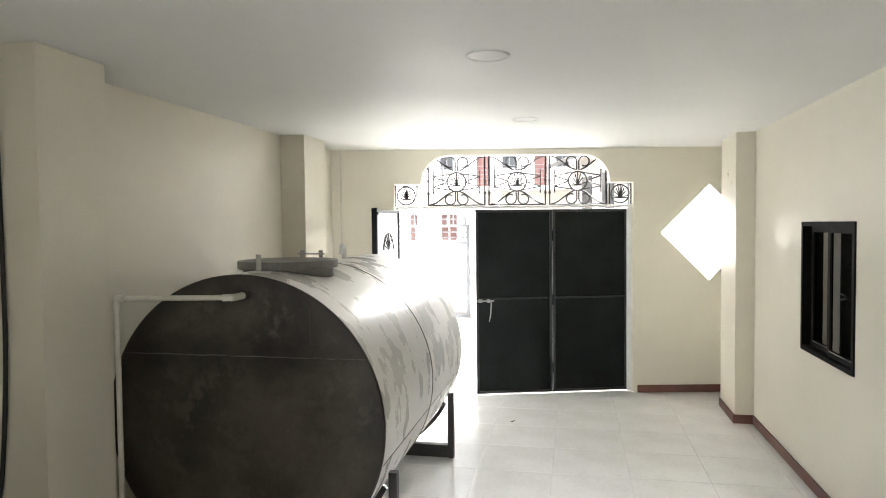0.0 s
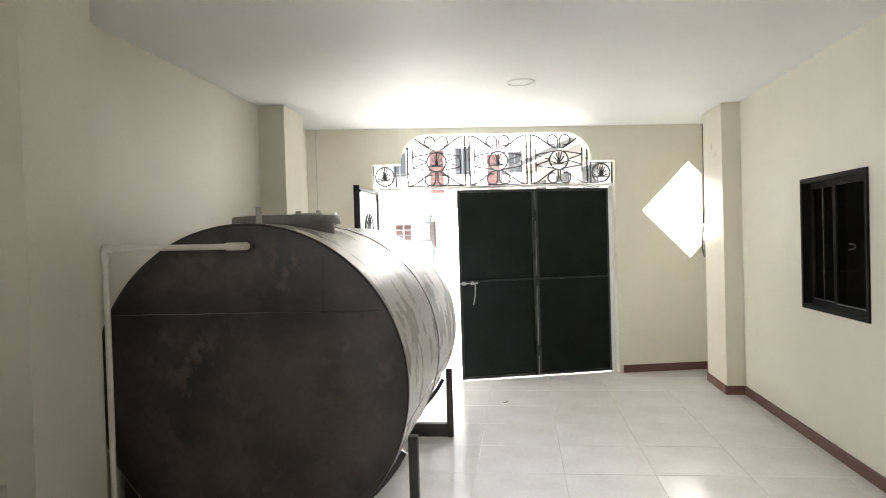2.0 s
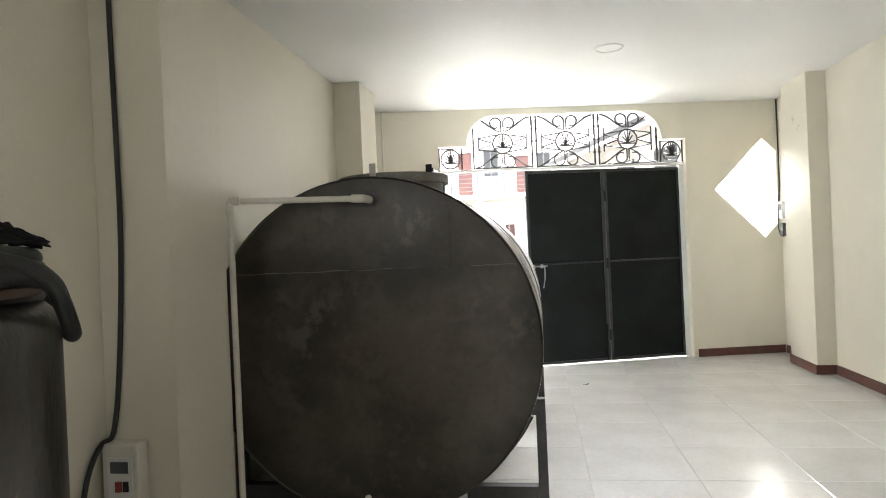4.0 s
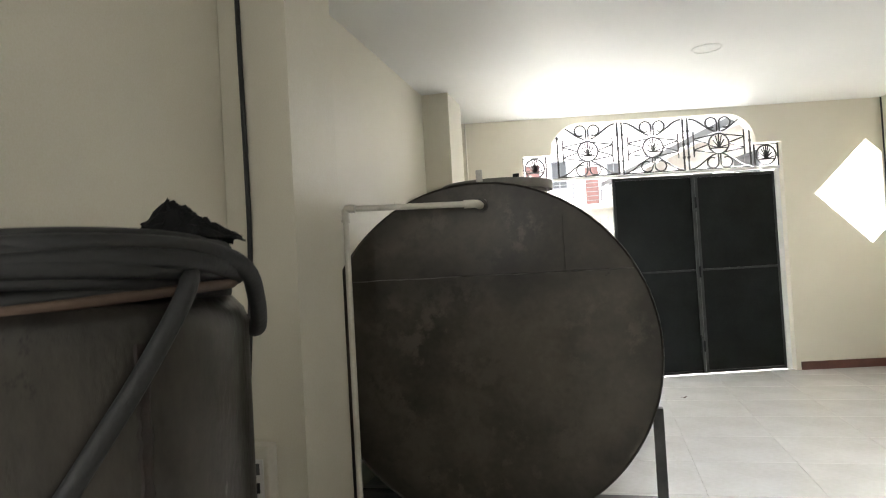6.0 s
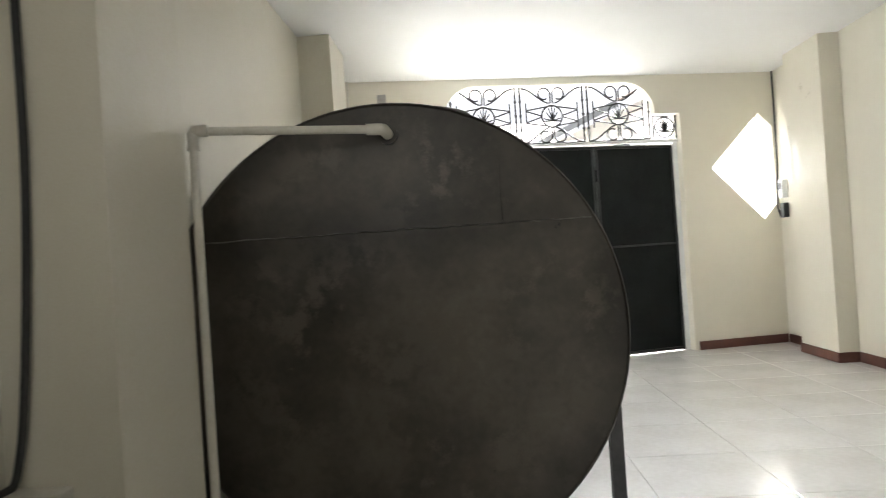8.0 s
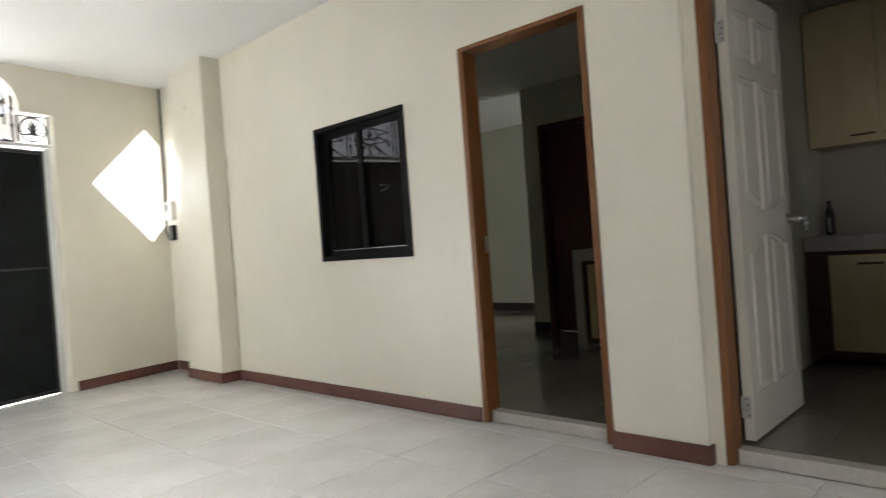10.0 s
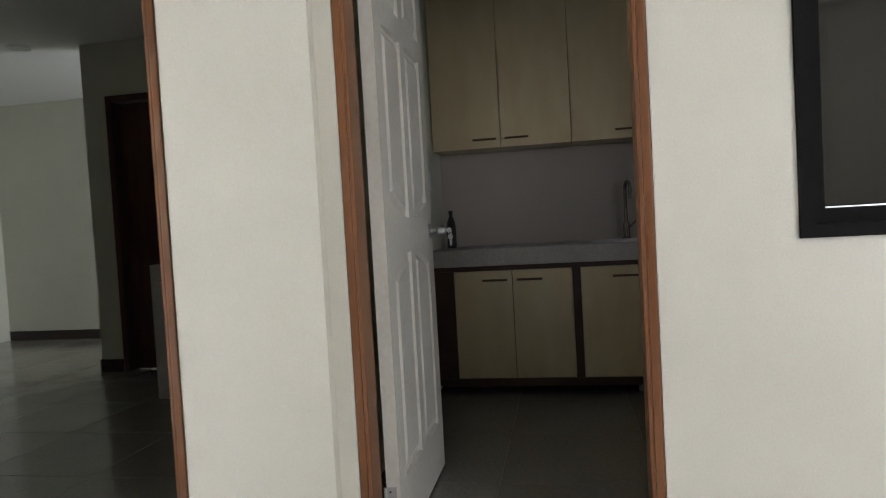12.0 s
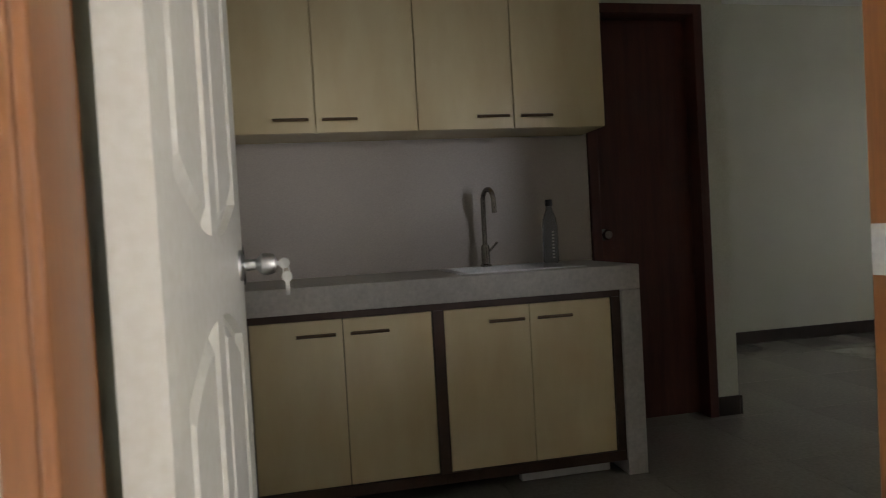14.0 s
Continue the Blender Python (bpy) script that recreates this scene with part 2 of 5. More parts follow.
M_HINGE = mottled("dull_zinc_plate", (0.42, 0.41, 0.39), (0.52, 0.51, 0.49), 9, 90, (0.4, 0.55), metal=0.3, bump=0.03)
M_TAP = mottled("smoky_chrome", (0.22, 0.20, 0.18), (0.3, 0.275, 0.25), 6, 80, (0.14, 0.22), metal=0.95, bump=0.01)
M_BRASS = mottled("brushed_bronze_handle", (0.16, 0.11, 0.07), (0.22, 0.155, 0.1), 6, 100, (0.3, 0.4), metal=0.9, bump=0.02)
M_STUCCO = mottled("white_stucco", (0.74, 0.72, 0.68), (0.82, 0.80, 0.76), 1.5, 60, (0.7, 0.9), bump=0.2)
M_MAROON = mottled("maroon_shutter_paint", (0.075, 0.034, 0.031), (0.105, 0.047, 0.042), 3, 50, (0.4, 0.6))
M_RED = mottled("red_plastic", (0.3, 0.04, 0.03), (0.34, 0.05, 0.04), 8, 80, (0.35, 0.45))
M_DKGLASS = mat("dark_window_glass", (0.05, 0.055, 0.06), 0.3, spec=0.15)
M_GREYP = mottled("grey_metal_paint", (0.07, 0.075, 0.082), (0.11, 0.118, 0.125), 4, 60, (0.4, 0.6))
M_STREET = mottled("pale_concrete_street", (0.17, 0.167, 0.16), (0.24, 0.235, 0.22), 0.6, 25, (0.75, 0.95), bump=0.3)
M_ROOF = mottled("rusty_corrugated_roof", (0.16, 0.12, 0.10), (0.26, 0.21, 0.18), 2, 40, (0.5, 0.7), metal=0.3)


def glass(name, rough=0.02, col=(0.9, 0.92, 0.92), alpha_mix=None):
    m = mat(name, col, rough)
    p = m.node_tree.nodes["Principled BSDF"]
    p.inputs["Transmission Weight"].default_value = 1.0
    p.inputs["IOR"].default_value = 1.45
    return m


M_GLASS = glass("tinted_window_glass", 0.0, (0.045, 0.04, 0.036))
M_GLASS.node_tree.nodes["Principled BSDF"].inputs["IOR"].default_value = 1.65
M_FROST = glass("frosted_glass", 0.45, (0.95, 0.95, 0.95))
M_BOTTLE = glass("clear_plastic_bottle", 0.08, (0.62, 0.70, 0.80))


# ---- mesh helpers ----
def empty(name, x=0, y=0, z=0, rz=0):
    ob = new(name)
    ob.empty_display_size = 0.1
    ob.matrix_world = pose(x, y, z, 0, 0, rz)
    return ob


def part(name, bm, material, parent=None, label="", smooth=False):
    """Links a bmesh (in its parent's space) as one mesh object."""
    me = bpy.data.meshes.new(name)
    bmesh.ops.recalc_face_normals(bm, faces=bm.faces)
    bm.to_mesh(me)
    bm.free()
    me.materials.append(material)
    if smooth:
        for f in me.polygons:
            f.use_smooth = True
        me.set_sharp_from_angle(angle=radians(35))
    ob = new(name, me)
    if parent is not None:
        ob.parent = parent
    if label:
        tagged(ob, label)
    return ob


def box(bm, x0, x1, y0, y1, z0, z1, bevel=0.0, segs=2):
    r = bmesh.ops.create_cube(bm, size=1.0, matrix=Matrix.LocRotScale(
        ((x0 + x1) / 2, (y0 + y1) / 2, (z0 + z1) / 2), None, (abs(x1 - x0), abs(y1 - y0), abs(z1 - z0))))
    if bevel:
        es = {e for v in r["verts"] for e in v.link_edges}
        bmesh.ops.bevel(bm, geom=list(es), offset=bevel, segments=segs, affect="EDGES", profile=0.5)
    return bm


def boxes(*rows, bevel=0.0):
    bm = bmesh.new()
    for r in rows:
        box(bm, *r, bevel=bevel)
    return bm


def rod(bm, p, q, r, segs=12, r2=None):
    p, q = Vector(p), Vector(q)
    m = (q - p).to_track_quat("Z", "Y").to_matrix().to_4x4()
    m.translation = (p + q) / 2
    bmesh.ops.create_cone(bm, cap_ends=True, segments=segs, radius1=r, radius2=r if r2 is None else r2,
                          depth=(q - p).length, matrix=m)
    return bm


def tube(bm, pts, r, segs=8, closed=False, flat=1.0):
    """A round tube along points."""
    pts = [Vector(p) for p in pts]
    n = len(pts)
    rings, up = [], None
    for i, p in enumerate(pts):
        a = pts[(i - 1) % n] if closed or i else p
        b = pts[(i + 1) % n] if closed or i < n - 1 else p
        d = (b - a).normalized()
        if up is None:
            up = d.orthogonal().normalized()
        up = (up - d * up.dot(d)).normalized()
        side = d.cross(up)
        rings.append([bm.verts.new(p + r * (math.cos(t) * up * flat + math.sin(t) * side))
                      for t in (2 * math.pi * k / segs for k in range(segs))])
    for i in range(n if closed else n - 1):
        a, b = rings[i], rings[(i + 1) % n]
        for k in range(segs):
            bm.faces.new((a[k], a[(k + 1) % segs], b[(k + 1) % segs], b[k]))
    if not closed:
        bm.faces.new(rings[0][::-1])
        bm.faces.new(rings[-1])
    return bm


def lathe(bm, profile, segs=48, m=None):
    """Turns (radius, height) pairs about z; m places it."""
    rings = []
    for r, z in profile:
        if r < 1e-5:
            rings.append([bm.verts.new((0, 0, z))])
        else:
            rings.append([bm.verts.new((r * math.cos(t), r * math.sin(t), z)) for t in (2 * math.pi * k / segs for k in range(segs))])
    for a, b in zip(rings, rings[1:]):
        for k in range(segs):
            j = (k + 1) % segs
            if len(a) == 1 and len(b) == 1:
                continue
            if len(a) == 1:
                bm.faces.new((a[0], b[j], b[k]))
            elif len(b) == 1:
                bm.faces.new((a[k], a[j], b[0]))
            else:
                bm.faces.new((a[k], a[j], b[j], b[k]))
    if m is not None:
        bm.transform(m)
    return bm


def plate(outer, holes, depth):
    """A flat plate in the xz plane with holes through it, from y = 0 to y = depth."""
    bm = bmesh.new()
    for loop in (outer, *holes):
        vs = [bm.verts.new((x, 0, z)) for x, z in loop]
        for a, b in zip(vs, vs[1:] + vs[:1]):
            bm.edges.new((a, b))
    bmesh.ops.triangle_fill(bm, edges=bm.edges[:], use_beauty=True)
    g = bmesh.ops.extrude_face_region(bm, geom=bm.faces[:])
    bmesh.ops.translate(bm, verts=[v for v in g["geom"] if isinstance(v, bmesh.types.BMVert)], vec=(0, depth, 0))
    return bm


def wall_grid(us, zs, solid, depth, at):
    """A wall of cells: us, zs are the cuts, solid(u, z) tells which cells stand; at(u, d, z) lays it out."""
    bm = bmesh.new()
    vs = {}

    def v(u, d, z):
        k = (round(u, 4), d, round(z, 4))
        if k not in vs:
            vs[k] = bm.verts.new(at(u, d, z))
        return vs[k]

    cells = {(i, j) for i in range(len(us) - 1) for j in range(len(zs) - 1)
             if solid((us[i] + us[i + 1]) / 2, (zs[j] + zs[j + 1]) / 2)}
    for i, j in cells:
        a, b, c, d = us[i], us[i + 1], zs[j], zs[j + 1]
        bm.faces.new((v(a, 0, c), v(b, 0, c), v(b, 0, d), v(a, 0, d)))
        bm.faces.new((v(a, depth, c), v(a, depth, d), v(b, depth, d), v(b, depth, c)))
        for (di, dj), (p, q) in (((-1, 0), ((a, c), (a, d))), ((1, 0), ((b, c), (b, d))),
                                 ((0, -1), ((a, c), (b, c))), ((0, 1), ((a, d), (b, d)))):
            if (i + di, j + dj) not in cells:
                bm.faces.new((v(p[0], 0, p[1]), v(q[0], 0, q[1]), v(q[0], depth, q[1]), v(p[0], depth, p[1])))
    return bm


def setting(ob, label, category="structure"):
    return tagged(ob, label, category, kind="structure")


def arc(cx, cz, r, a0, a1, n=8):
    return [(cx + r * math.cos(radians(a0 + (a1 - a0) * k / n)), cz + r * math.sin(radians(a0 + (a1 - a0) * k / n))) for k in range(n + 1)]


# ---- dimensions ----
CEIL = 2.86
XL, XR, WALL = -4.48, 0.0, 0.10
GA = math.degrees(math.atan(0.2))          # the street front runs askew to the side walls
GY = 8.93                                  # where it meets the right wall
INZ = 0.07                                 # floor level inside the flats
D1 = (3.98, 4.838, 2.21)
D2 = (2.572, 3.43, 2.21)
W1 = (5.333, 6.309, 1.004, 1.985)
W2 = (1.245, 2.221, 1.004, 1.985)


def gate_place(name="gate_front"):
    return pose(0, GY, 0, 0, 0, GA)


# ---- shell of the garage ----
cuts_y = sorted({YBACK, W2[0], W2[1], D2[0], D2[1], D1[0], D1[1], W1[0], W1[1], 10.02})
cuts_z = sorted({0.0, W1[2], W1[3], D1[2], CEIL})


def right_solid(y, z):
    for a, b, top in (D1, D2):
        if a < y < b and z < top:
            return False
    for a, b, c, d in (W1, W2):
        if a < y < b and c < z < d:
            return False
    return True


wall_right = part("wall_right", wall_grid(cuts_y, cuts_z, right_solid, WALL, lambda u, d, z: (XR + d, u, z)), M_WALL)
setting(wall_right, "cream painted side wall with two doorways and windows", "wall")
# the hole behind the walk is unseen, added to let fill light in
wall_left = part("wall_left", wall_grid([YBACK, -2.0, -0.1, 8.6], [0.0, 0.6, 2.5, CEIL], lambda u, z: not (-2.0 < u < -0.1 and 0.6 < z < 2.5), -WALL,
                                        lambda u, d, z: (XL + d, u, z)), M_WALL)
setting(wall_left, "cream painted plaster side wall, slightly uneven", "wall")
wall_back = part("wall_back", boxes((XL - WALL, XR + WALL, YBACK - WALL, YBACK, 0, CEIL)), M_WALL)
setting(wall_back, "plain cream painted back wall", "wall")
ceiling = part("ceiling", boxes((XL - WALL, XR, YBACK, 9.1, CEIL, CEIL + 0.12)), M_CEIL)
setting(ceiling, "smooth white painted garage ceiling", "ceiling")

# front wall with the stepped, round-cornered gateway and the diamond window
SL, SR = -3.845, -1.07
AL, AR, AT, ST = -3.53, -1.34, 2.79, 2.46
g_hole = [(SL, 0.0), (SL, ST), (AL, ST)] + arc(AL + 0.32, AT - 0.32, 0.32, 180, 90) + \
    arc(AR - 0.32, AT - 0.32, 0.32, 90, 0) + [(AR, ST), (SR, ST), (SR, 0.0)]
outer = [(-4.75, 0.0)] + g_hole + [(0.0, 0.0), (0.0, CEIL), (-4.75, CEIL)]
dia = [(-0.755, 1.87), (-0.19, 2.43), (-0.035, 2.28), (-0.035, 1.47), (-0.19, 1.31)]
wall_front = part("wall_front", plate(outer, [dia], 0.16), M_WALL)
wall_front.matrix_world = gate_place()
setting(wall_front, "cream street wall with arched gateway and diamond opening", "wall")


def pillar(name, x0, x1, y0, y1, label):
    return setting(part(name, boxes((x0, x1, y0, y1, 0, CEIL - 0.002)), M_WALL), label, "pillar")


pillar("pillar_1", XL + 0.002, -4.172, 3.456, 3.921, "cream square pillar beside the large tank")
pillar("pillar_2", XL + 0.002, -4.235, 6.69, 7.22, "cream square pillar on the side wall")
pillar("pillar_3", -0.178, XR - 0.002, 7.66, 8.30, "cream square pillar near the street wall")
pillar("pillar_4", -0.042, XR - 0.002, 3.487, 3.948, "shallow cream pilaster between two doorways")


def baseboard(name, rows):
    return setting(part(name, boxes(*rows, bevel=0.003), M_BASE), "maroon painted baseboard", "baseboard")


BH = 0.09
baseboard("baseboard_1", [(-0.016, -0.002, 4.842, 7.658, 0.002, BH)])
baseboard("baseboard_2", [(-0.194, -0.002, 7.645, 7.659, 0.002, BH), (-0.194, -0.18, 7.66, 8.30, 0.002, BH)])
baseboard("baseboard_3", [(-0.016, -0.002, 8.302, 8.90, 0.002, BH)])
baseboard("baseboard_4", [(-0.056, -0.043, 3.475, 3.96, 0.002, BH), (-0.042, -0.002, 3.949, 3.962, 0.002, BH), (-0.042, -0.002, 3.473, 3.486, 0.002, BH)])
baseboard("baseboard_5", [(-0.016, -0.002, YBACK, 2.565, 0.002, BH)])
b6 = baseboard("baseboard_6", [(SR + 0.045, -0.02, -0.016, -0.002, 0.002, BH)])
b6.matrix_world = gate_place()

# flats behind the right wall
floor_in = part("floor_inside", boxes((0.10, 5.0, YBACK, 10.0, -0.05, INZ - 0.004)), M_GROUT)
setting(floor_in, "grey polished tile floor inside the flats", "floor")
PW = (3.60, 3.80)
# unseen opening added here for the fill lamp of the other flat
party = part("wall_party", wall_grid([XR + WALL, 3.2, 4.15, 4.9], [0.0, 1.0, 2.0, 2.8], lambda u, z: not (3.2 < u < 4.15 and 1.0 < z < 2.0), PW[1] - PW[0],
                                     lambda u, d, z: (u, PW[0] + d, z)), M_INWALL)
setting(party, "pale wall between the two flats", "wall")
ceil_in = part("ceiling_inside", boxes((XR + WALL, 5.0, YBACK, 10.0, 2.8, 2.9)), M_CEIL)
setting(ceil_in, "white painted ceiling of the flats", "ceiling")
setting(part("ceiling_lower", boxes((XR + WALL + 0.002, 4.455, PW[1] + 0.002, 8.895, 2.65, 2.798)), M_CEIL), "white painted lower ceiling in the other flat", "ceiling")


def wall_cut(name, x, y0, y1, d0, d1, dtop, label):
    ob = part(name, wall_grid(sorted({y0, y1, d0, d1}), [0.0, dtop, 2.8], lambda u, z: not (d0 < u < d1 and z < dtop), 0.12,
                              lambda u, d, z: (x + d, u, z)), M_INWALL)
    return setting(ob, label, "wall")


wall_cut("wall_kitchen_1", 2.56, 1.055, PW[0], 1.182, 1.84, 2.205, "pale painted kitchen wall with a brown door")
wall_cut("wall_kitchen_2", 2.80, PW[1], 6.46, 5.50, 6.26, 2.235, "pale painted kitchen wall with a brown door")
setting(part("wall_far_1", boxes((4.2, 4.32, YBACK, PW[0], 0, 2.8)), M_INWALL), "plain pale painted far wall", "wall")
setting(part("wall_far_2", boxes((4.46, 4.58, PW[1], 10.0, 0, 2.8)), M_INWALL), "plain pale painted far wall", "wall")
# end walls of the flats; the first has an unseen window added for light
for nm, y, d, (wa_, wb_, za_, zb_) in (("wall_end_1", YBACK, -0.12, (1.9, 2.4, 1.2, 1.8)),):
    w = part(nm, wall_grid([0.0, wa_, wb_, 5.0], [0.0, za_, zb_, 2.8], lambda u, z: not (wa_ < u < wb_ and za_ < z < zb_), d,
                           lambda u, dd, z, y=y: (u, y + dd, z)), M_INWALL)
    setting(w, "plain pale end wall with an added light opening", "wall")
setting(part("wall_end_2", boxes((0.105, 4.455, 8.9, 9.02, 0, 2.8)), M_INWALL), "plain pale end wall", "wall")

# ---- gate, grille ----
def at_gate(ob):
    ob.matrix_world = gate_place()
    return ob


def gate_leaf_panel(parent, x0, x1, z0, z1, zmid, skin):
    """One sheet panel with its angle-iron frame and rails."""
    part("sheet", boxes((x0 + 0.01, x1 - 0.01, 0.006, 0.012, z0 + 0.01, z1 - 0.01)), skin, parent)
    for a in (x0, x1 - 0.03):
        part("stile", boxes((a, a + 0.03, -0.016, 0.016, z0, z1), bevel=0.002), M_GATEFR, parent)
    for z in (z0, zmid - 0.01, z1 - 0.03):
        part("rail", boxes((x0 + 0.031, x1 - 0.031, -0.012, 0.013, z, z + (0.02 if z == zmid - 0.01 else 0.03)), bevel=0.002), M_GATEFR, parent)


def hinge_knuckle(parent, x, z, m=M_STEEL):
    bm = rod(bmesh.new(), (x, -0.02, z - 0.045), (x, -0.02, z + 0.045), 0.014, 10)
    box(bm, x - 0.03, x + 0.03, -0.012, -0.004, z - 0.03, z + 0.03)
    part("hinge", bm, m, parent, "worn steel hinge")


gx, gy = -1.112, 8.835
gate = tagged(empty("steel_gate", gx, gy, 0.0, 16.3), "closed half of a black sheet-steel folding gate", "gate")
gate_leaf_panel(gate, -0.8995, 0.0, 0.008, 2.155, 1.12, M_GATE)
gate_leaf_panel(gate, -1.805, -0.9045, 0.008, 2.155, 1.12, M_GATE)
for z in (0.28, 1.9):
    hinge_knuckle(gate, 0.012, z)
for z in (0.3, 1.1, 1.85):
    part("fold_hinge", rod(bmesh.new(), (-0.9025, -0.018, z - 0.06), (-0.9025, -0.018, z + 0.06), 0.011, 10), M_GATE, gate)
bolt = rod(bmesh.new(), (-1.80, -0.03, 1.10), (-1.60, -0.03, 1.10), 0.008, 8)
tube(bolt, [(-1.64, -0.03, 1.10), (-1.635, -0.04, 1.08), (-1.64, -0.045, 0.96), (-1.66, -0.045, 0.86)], 0.006, 6)
box(bolt, -1.78, -1.74, -0.034, -0.016, 1.08, 1.12)
box(bolt, -1.68, -1.65, -0.034, -0.016, 1.08, 1.12)
part("slide_bolt", bolt, M_STEEL, gate, "grey steel slide bolt with drop handle")
part("drop_bolt", rod(rod(bmesh.new(), (-0.94, -0.025, 0.02), (-0.94, -0.025, 0.42), 0.008, 8), (-0.94, -0.05, 0.4), (-0.94, -0.02, 0.4), 0.007, 8), M_GATE, gate)

gate_open = tagged(empty("steel_gate_leaf", -3.735, 8.23, 0.0, 89.0), "opened pale grey steel gate leaf with black edge", "gate")
gate_leaf_panel(gate_open, -0.88, 0.0, 0.008, 2.155, 1.12, M_GATEIN)
part("edge_bar", boxes((-0.905, -0.882, -0.03, 0.03, 0.015, 2.17), bevel=0.003), M_GATE, gate_open)
part("latch", boxes((-0.93, -0.906, -0.05, 0.01, 2.10, 2.125)), M_GATE, gate_open)
bmf = bmesh.new()
for k in range(7):
    a = radians(20 + 140 * k / 6)
    rod(bmf, (-0.45, -0.012, 1.72), (-0.45 + 0.17 * math.cos(a), -0.012, 1.72 + 0.17 * math.sin(a)), 0.006, 6)
tube(bmf, [(-0.45 + 0.18 * math.cos(radians(t)), -0.012, 1.72 + 0.18 * math.sin(radians(t))) for t in range(0, 181, 12)], 0.008, 6)
part("fan_ornament", bmf, M_GATE, gate_open, "black wrought iron fan ornament")

lintel = at_gate(part("gate_lintel", boxes((SL + 0.002, SR - 0.002, 0.06, 0.10, 2.175, 2.205), bevel=0.003), M_WHITE))
setting(lintel, "white painted steel bar across the gateway", "trim")
# posts coloured white in place of the sunlit reveal of the gateway
for i, s0 in enumerate((SL + 0.002, SR - 0.052)):
    jb = at_gate(part(f"sunlit_reveal_{i + 1}", boxes((s0, s0 + 0.05, 0.09, 0.14, 0.0, 2.174), bevel=0.003), M_WHITE))
    setting(jb, "white post in place of the sunlit gateway edge", "trim")


def scroll(w, h, top, side, up):
    """An S-curve that ends in a coil beside the middle; up: +1 hangs from the top edge, -1 stands on the bottom edge."""
    z0 = top if up > 0 else top - h
    pts = []
    for k in range(10):
        t = k / 9
        e = t * t * (3 - 2 * t)
        pts.append((side * (0.47 - 0.45 * t) * w, z0 - up * (0.02 + 0.27 * e) * h))
    cx, cz, r = side * 0.115 * w, z0 - up * 0.125 * h, 0.098 * w
    for k in range(15):
        a = radians(0 + 300 * k / 14)
        rr = r * (1 - 0.012 * k)
        pts.append((cx - side * rr * math.cos(a), cz + up * rr * math.sin(a)))
    return [(x, 0.0, z) for x, z in pts]


def fan(bm, cx, cz, r, rays=7):
    for a in range(rays):
        t = radians(10 + 160 * a / (rays - 1))
        rod(bm, (cx, 0, cz - 0.42 * r), (cx + 0.95 * r * math.cos(t) * (0.9 if a in (0, rays - 1) else 0.72),
                                       0, cz - 0.42 * r + (r * 1.36) * math.sin(t)), 0.0075, 5)
    rod(bm, (cx - 0.88 * r, 0, cz - 0.45 * r), (cx + 0.88 * r, 0, cz - 0.45 * r), 0.0075, 5)
    tube(bm, [(cx + 0.16 * r * math.cos(radians(t)), 0, cz - 0.42 * r + 0.16 * r * math.sin(radians(t))) for t in range(0, 181, 20)], 0.006, 5)


def ring(bm, cx, cz, r, rad=0.0095, n=28):
    tube(bm, [(cx + r * math.cos(2 * math.pi * k / n), 0, cz + r * math.sin(2 * math.pi * k / n)) for k in range(n)], rad, 6, closed=True)


def grille_panel(name, cx, w, h, top):
    g = tagged(at_gate(empty(name)), "black wrought iron grille panel with scrolls and fan medallion", "grille", "grilles over the gate")
    g.matrix_world = gate_place() @ Matrix.Translation((cx, 0.08, 0))
    for sx in (-w / 2, w / 2):
        bm = rod(bmesh.new(), (sx, 0, top - h), (sx, 0, top - (0.0 if abs(cx + sx - (AL + AR) / 2) < 0.9 else 0.12)), 0.010, 6)
        for k in range(3):
            rod(bm, (sx, 0, top - h * (0.25 + 0.25 * k) - 0.012), (sx, 0, top - h * (0.25 + 0.25 * k) + 0.012), 0.016, 6)
        part("upright", bm, M_IRON, g)
    part("bottom_rail", rod(bmesh.new(), (-w / 2, 0, top - h + 0.006), (w / 2, 0, top - h + 0.006), 0.008, 6), M_IRON, g)
    cz, r = top - 0.52 * h, 0.165 * w
    bm = bmesh.new()
    ring(bm, 0, cz, r)
    part("medallion_ring", bm, M_IRON, g)
    bm = bmesh.new()
    fan(bm, 0, cz, r)
    part("fan", bm, M_IRON, g)
    for sd in (-1, 1):
        part("short_bar", rod(bmesh.new(), (sd * 0.41 * w, 0, cz - 0.235 * h), (sd * 0.41 * w, 0, cz + 0.24 * h), 0.008, 6), M_IRON, g)
        bm = bmesh.new()
        for za, xb, zb in ((0.11, 0.35, 0.92), (0.10, 1.0, 0.05), (-0.10, 1.0, -0.05), (-0.11, 0.35, -0.92)):
            rod(bm, (sd * 0.41 * w, 0, cz + za * h), (sd * xb * r, 0, cz + zb * r), 0.008, 5)
        part("lattice", bm, M_IRON, g)
        for up in (1, -1):
            part("scroll", tube(bmesh.new(), scroll(w, h, top, sd, up), 0.009, 6), M_IRON, g)
    return g


for cx in (-3.12, -2.41, -1.70):
    grille_panel("grille", cx, 0.66, 0.575, 2.785)
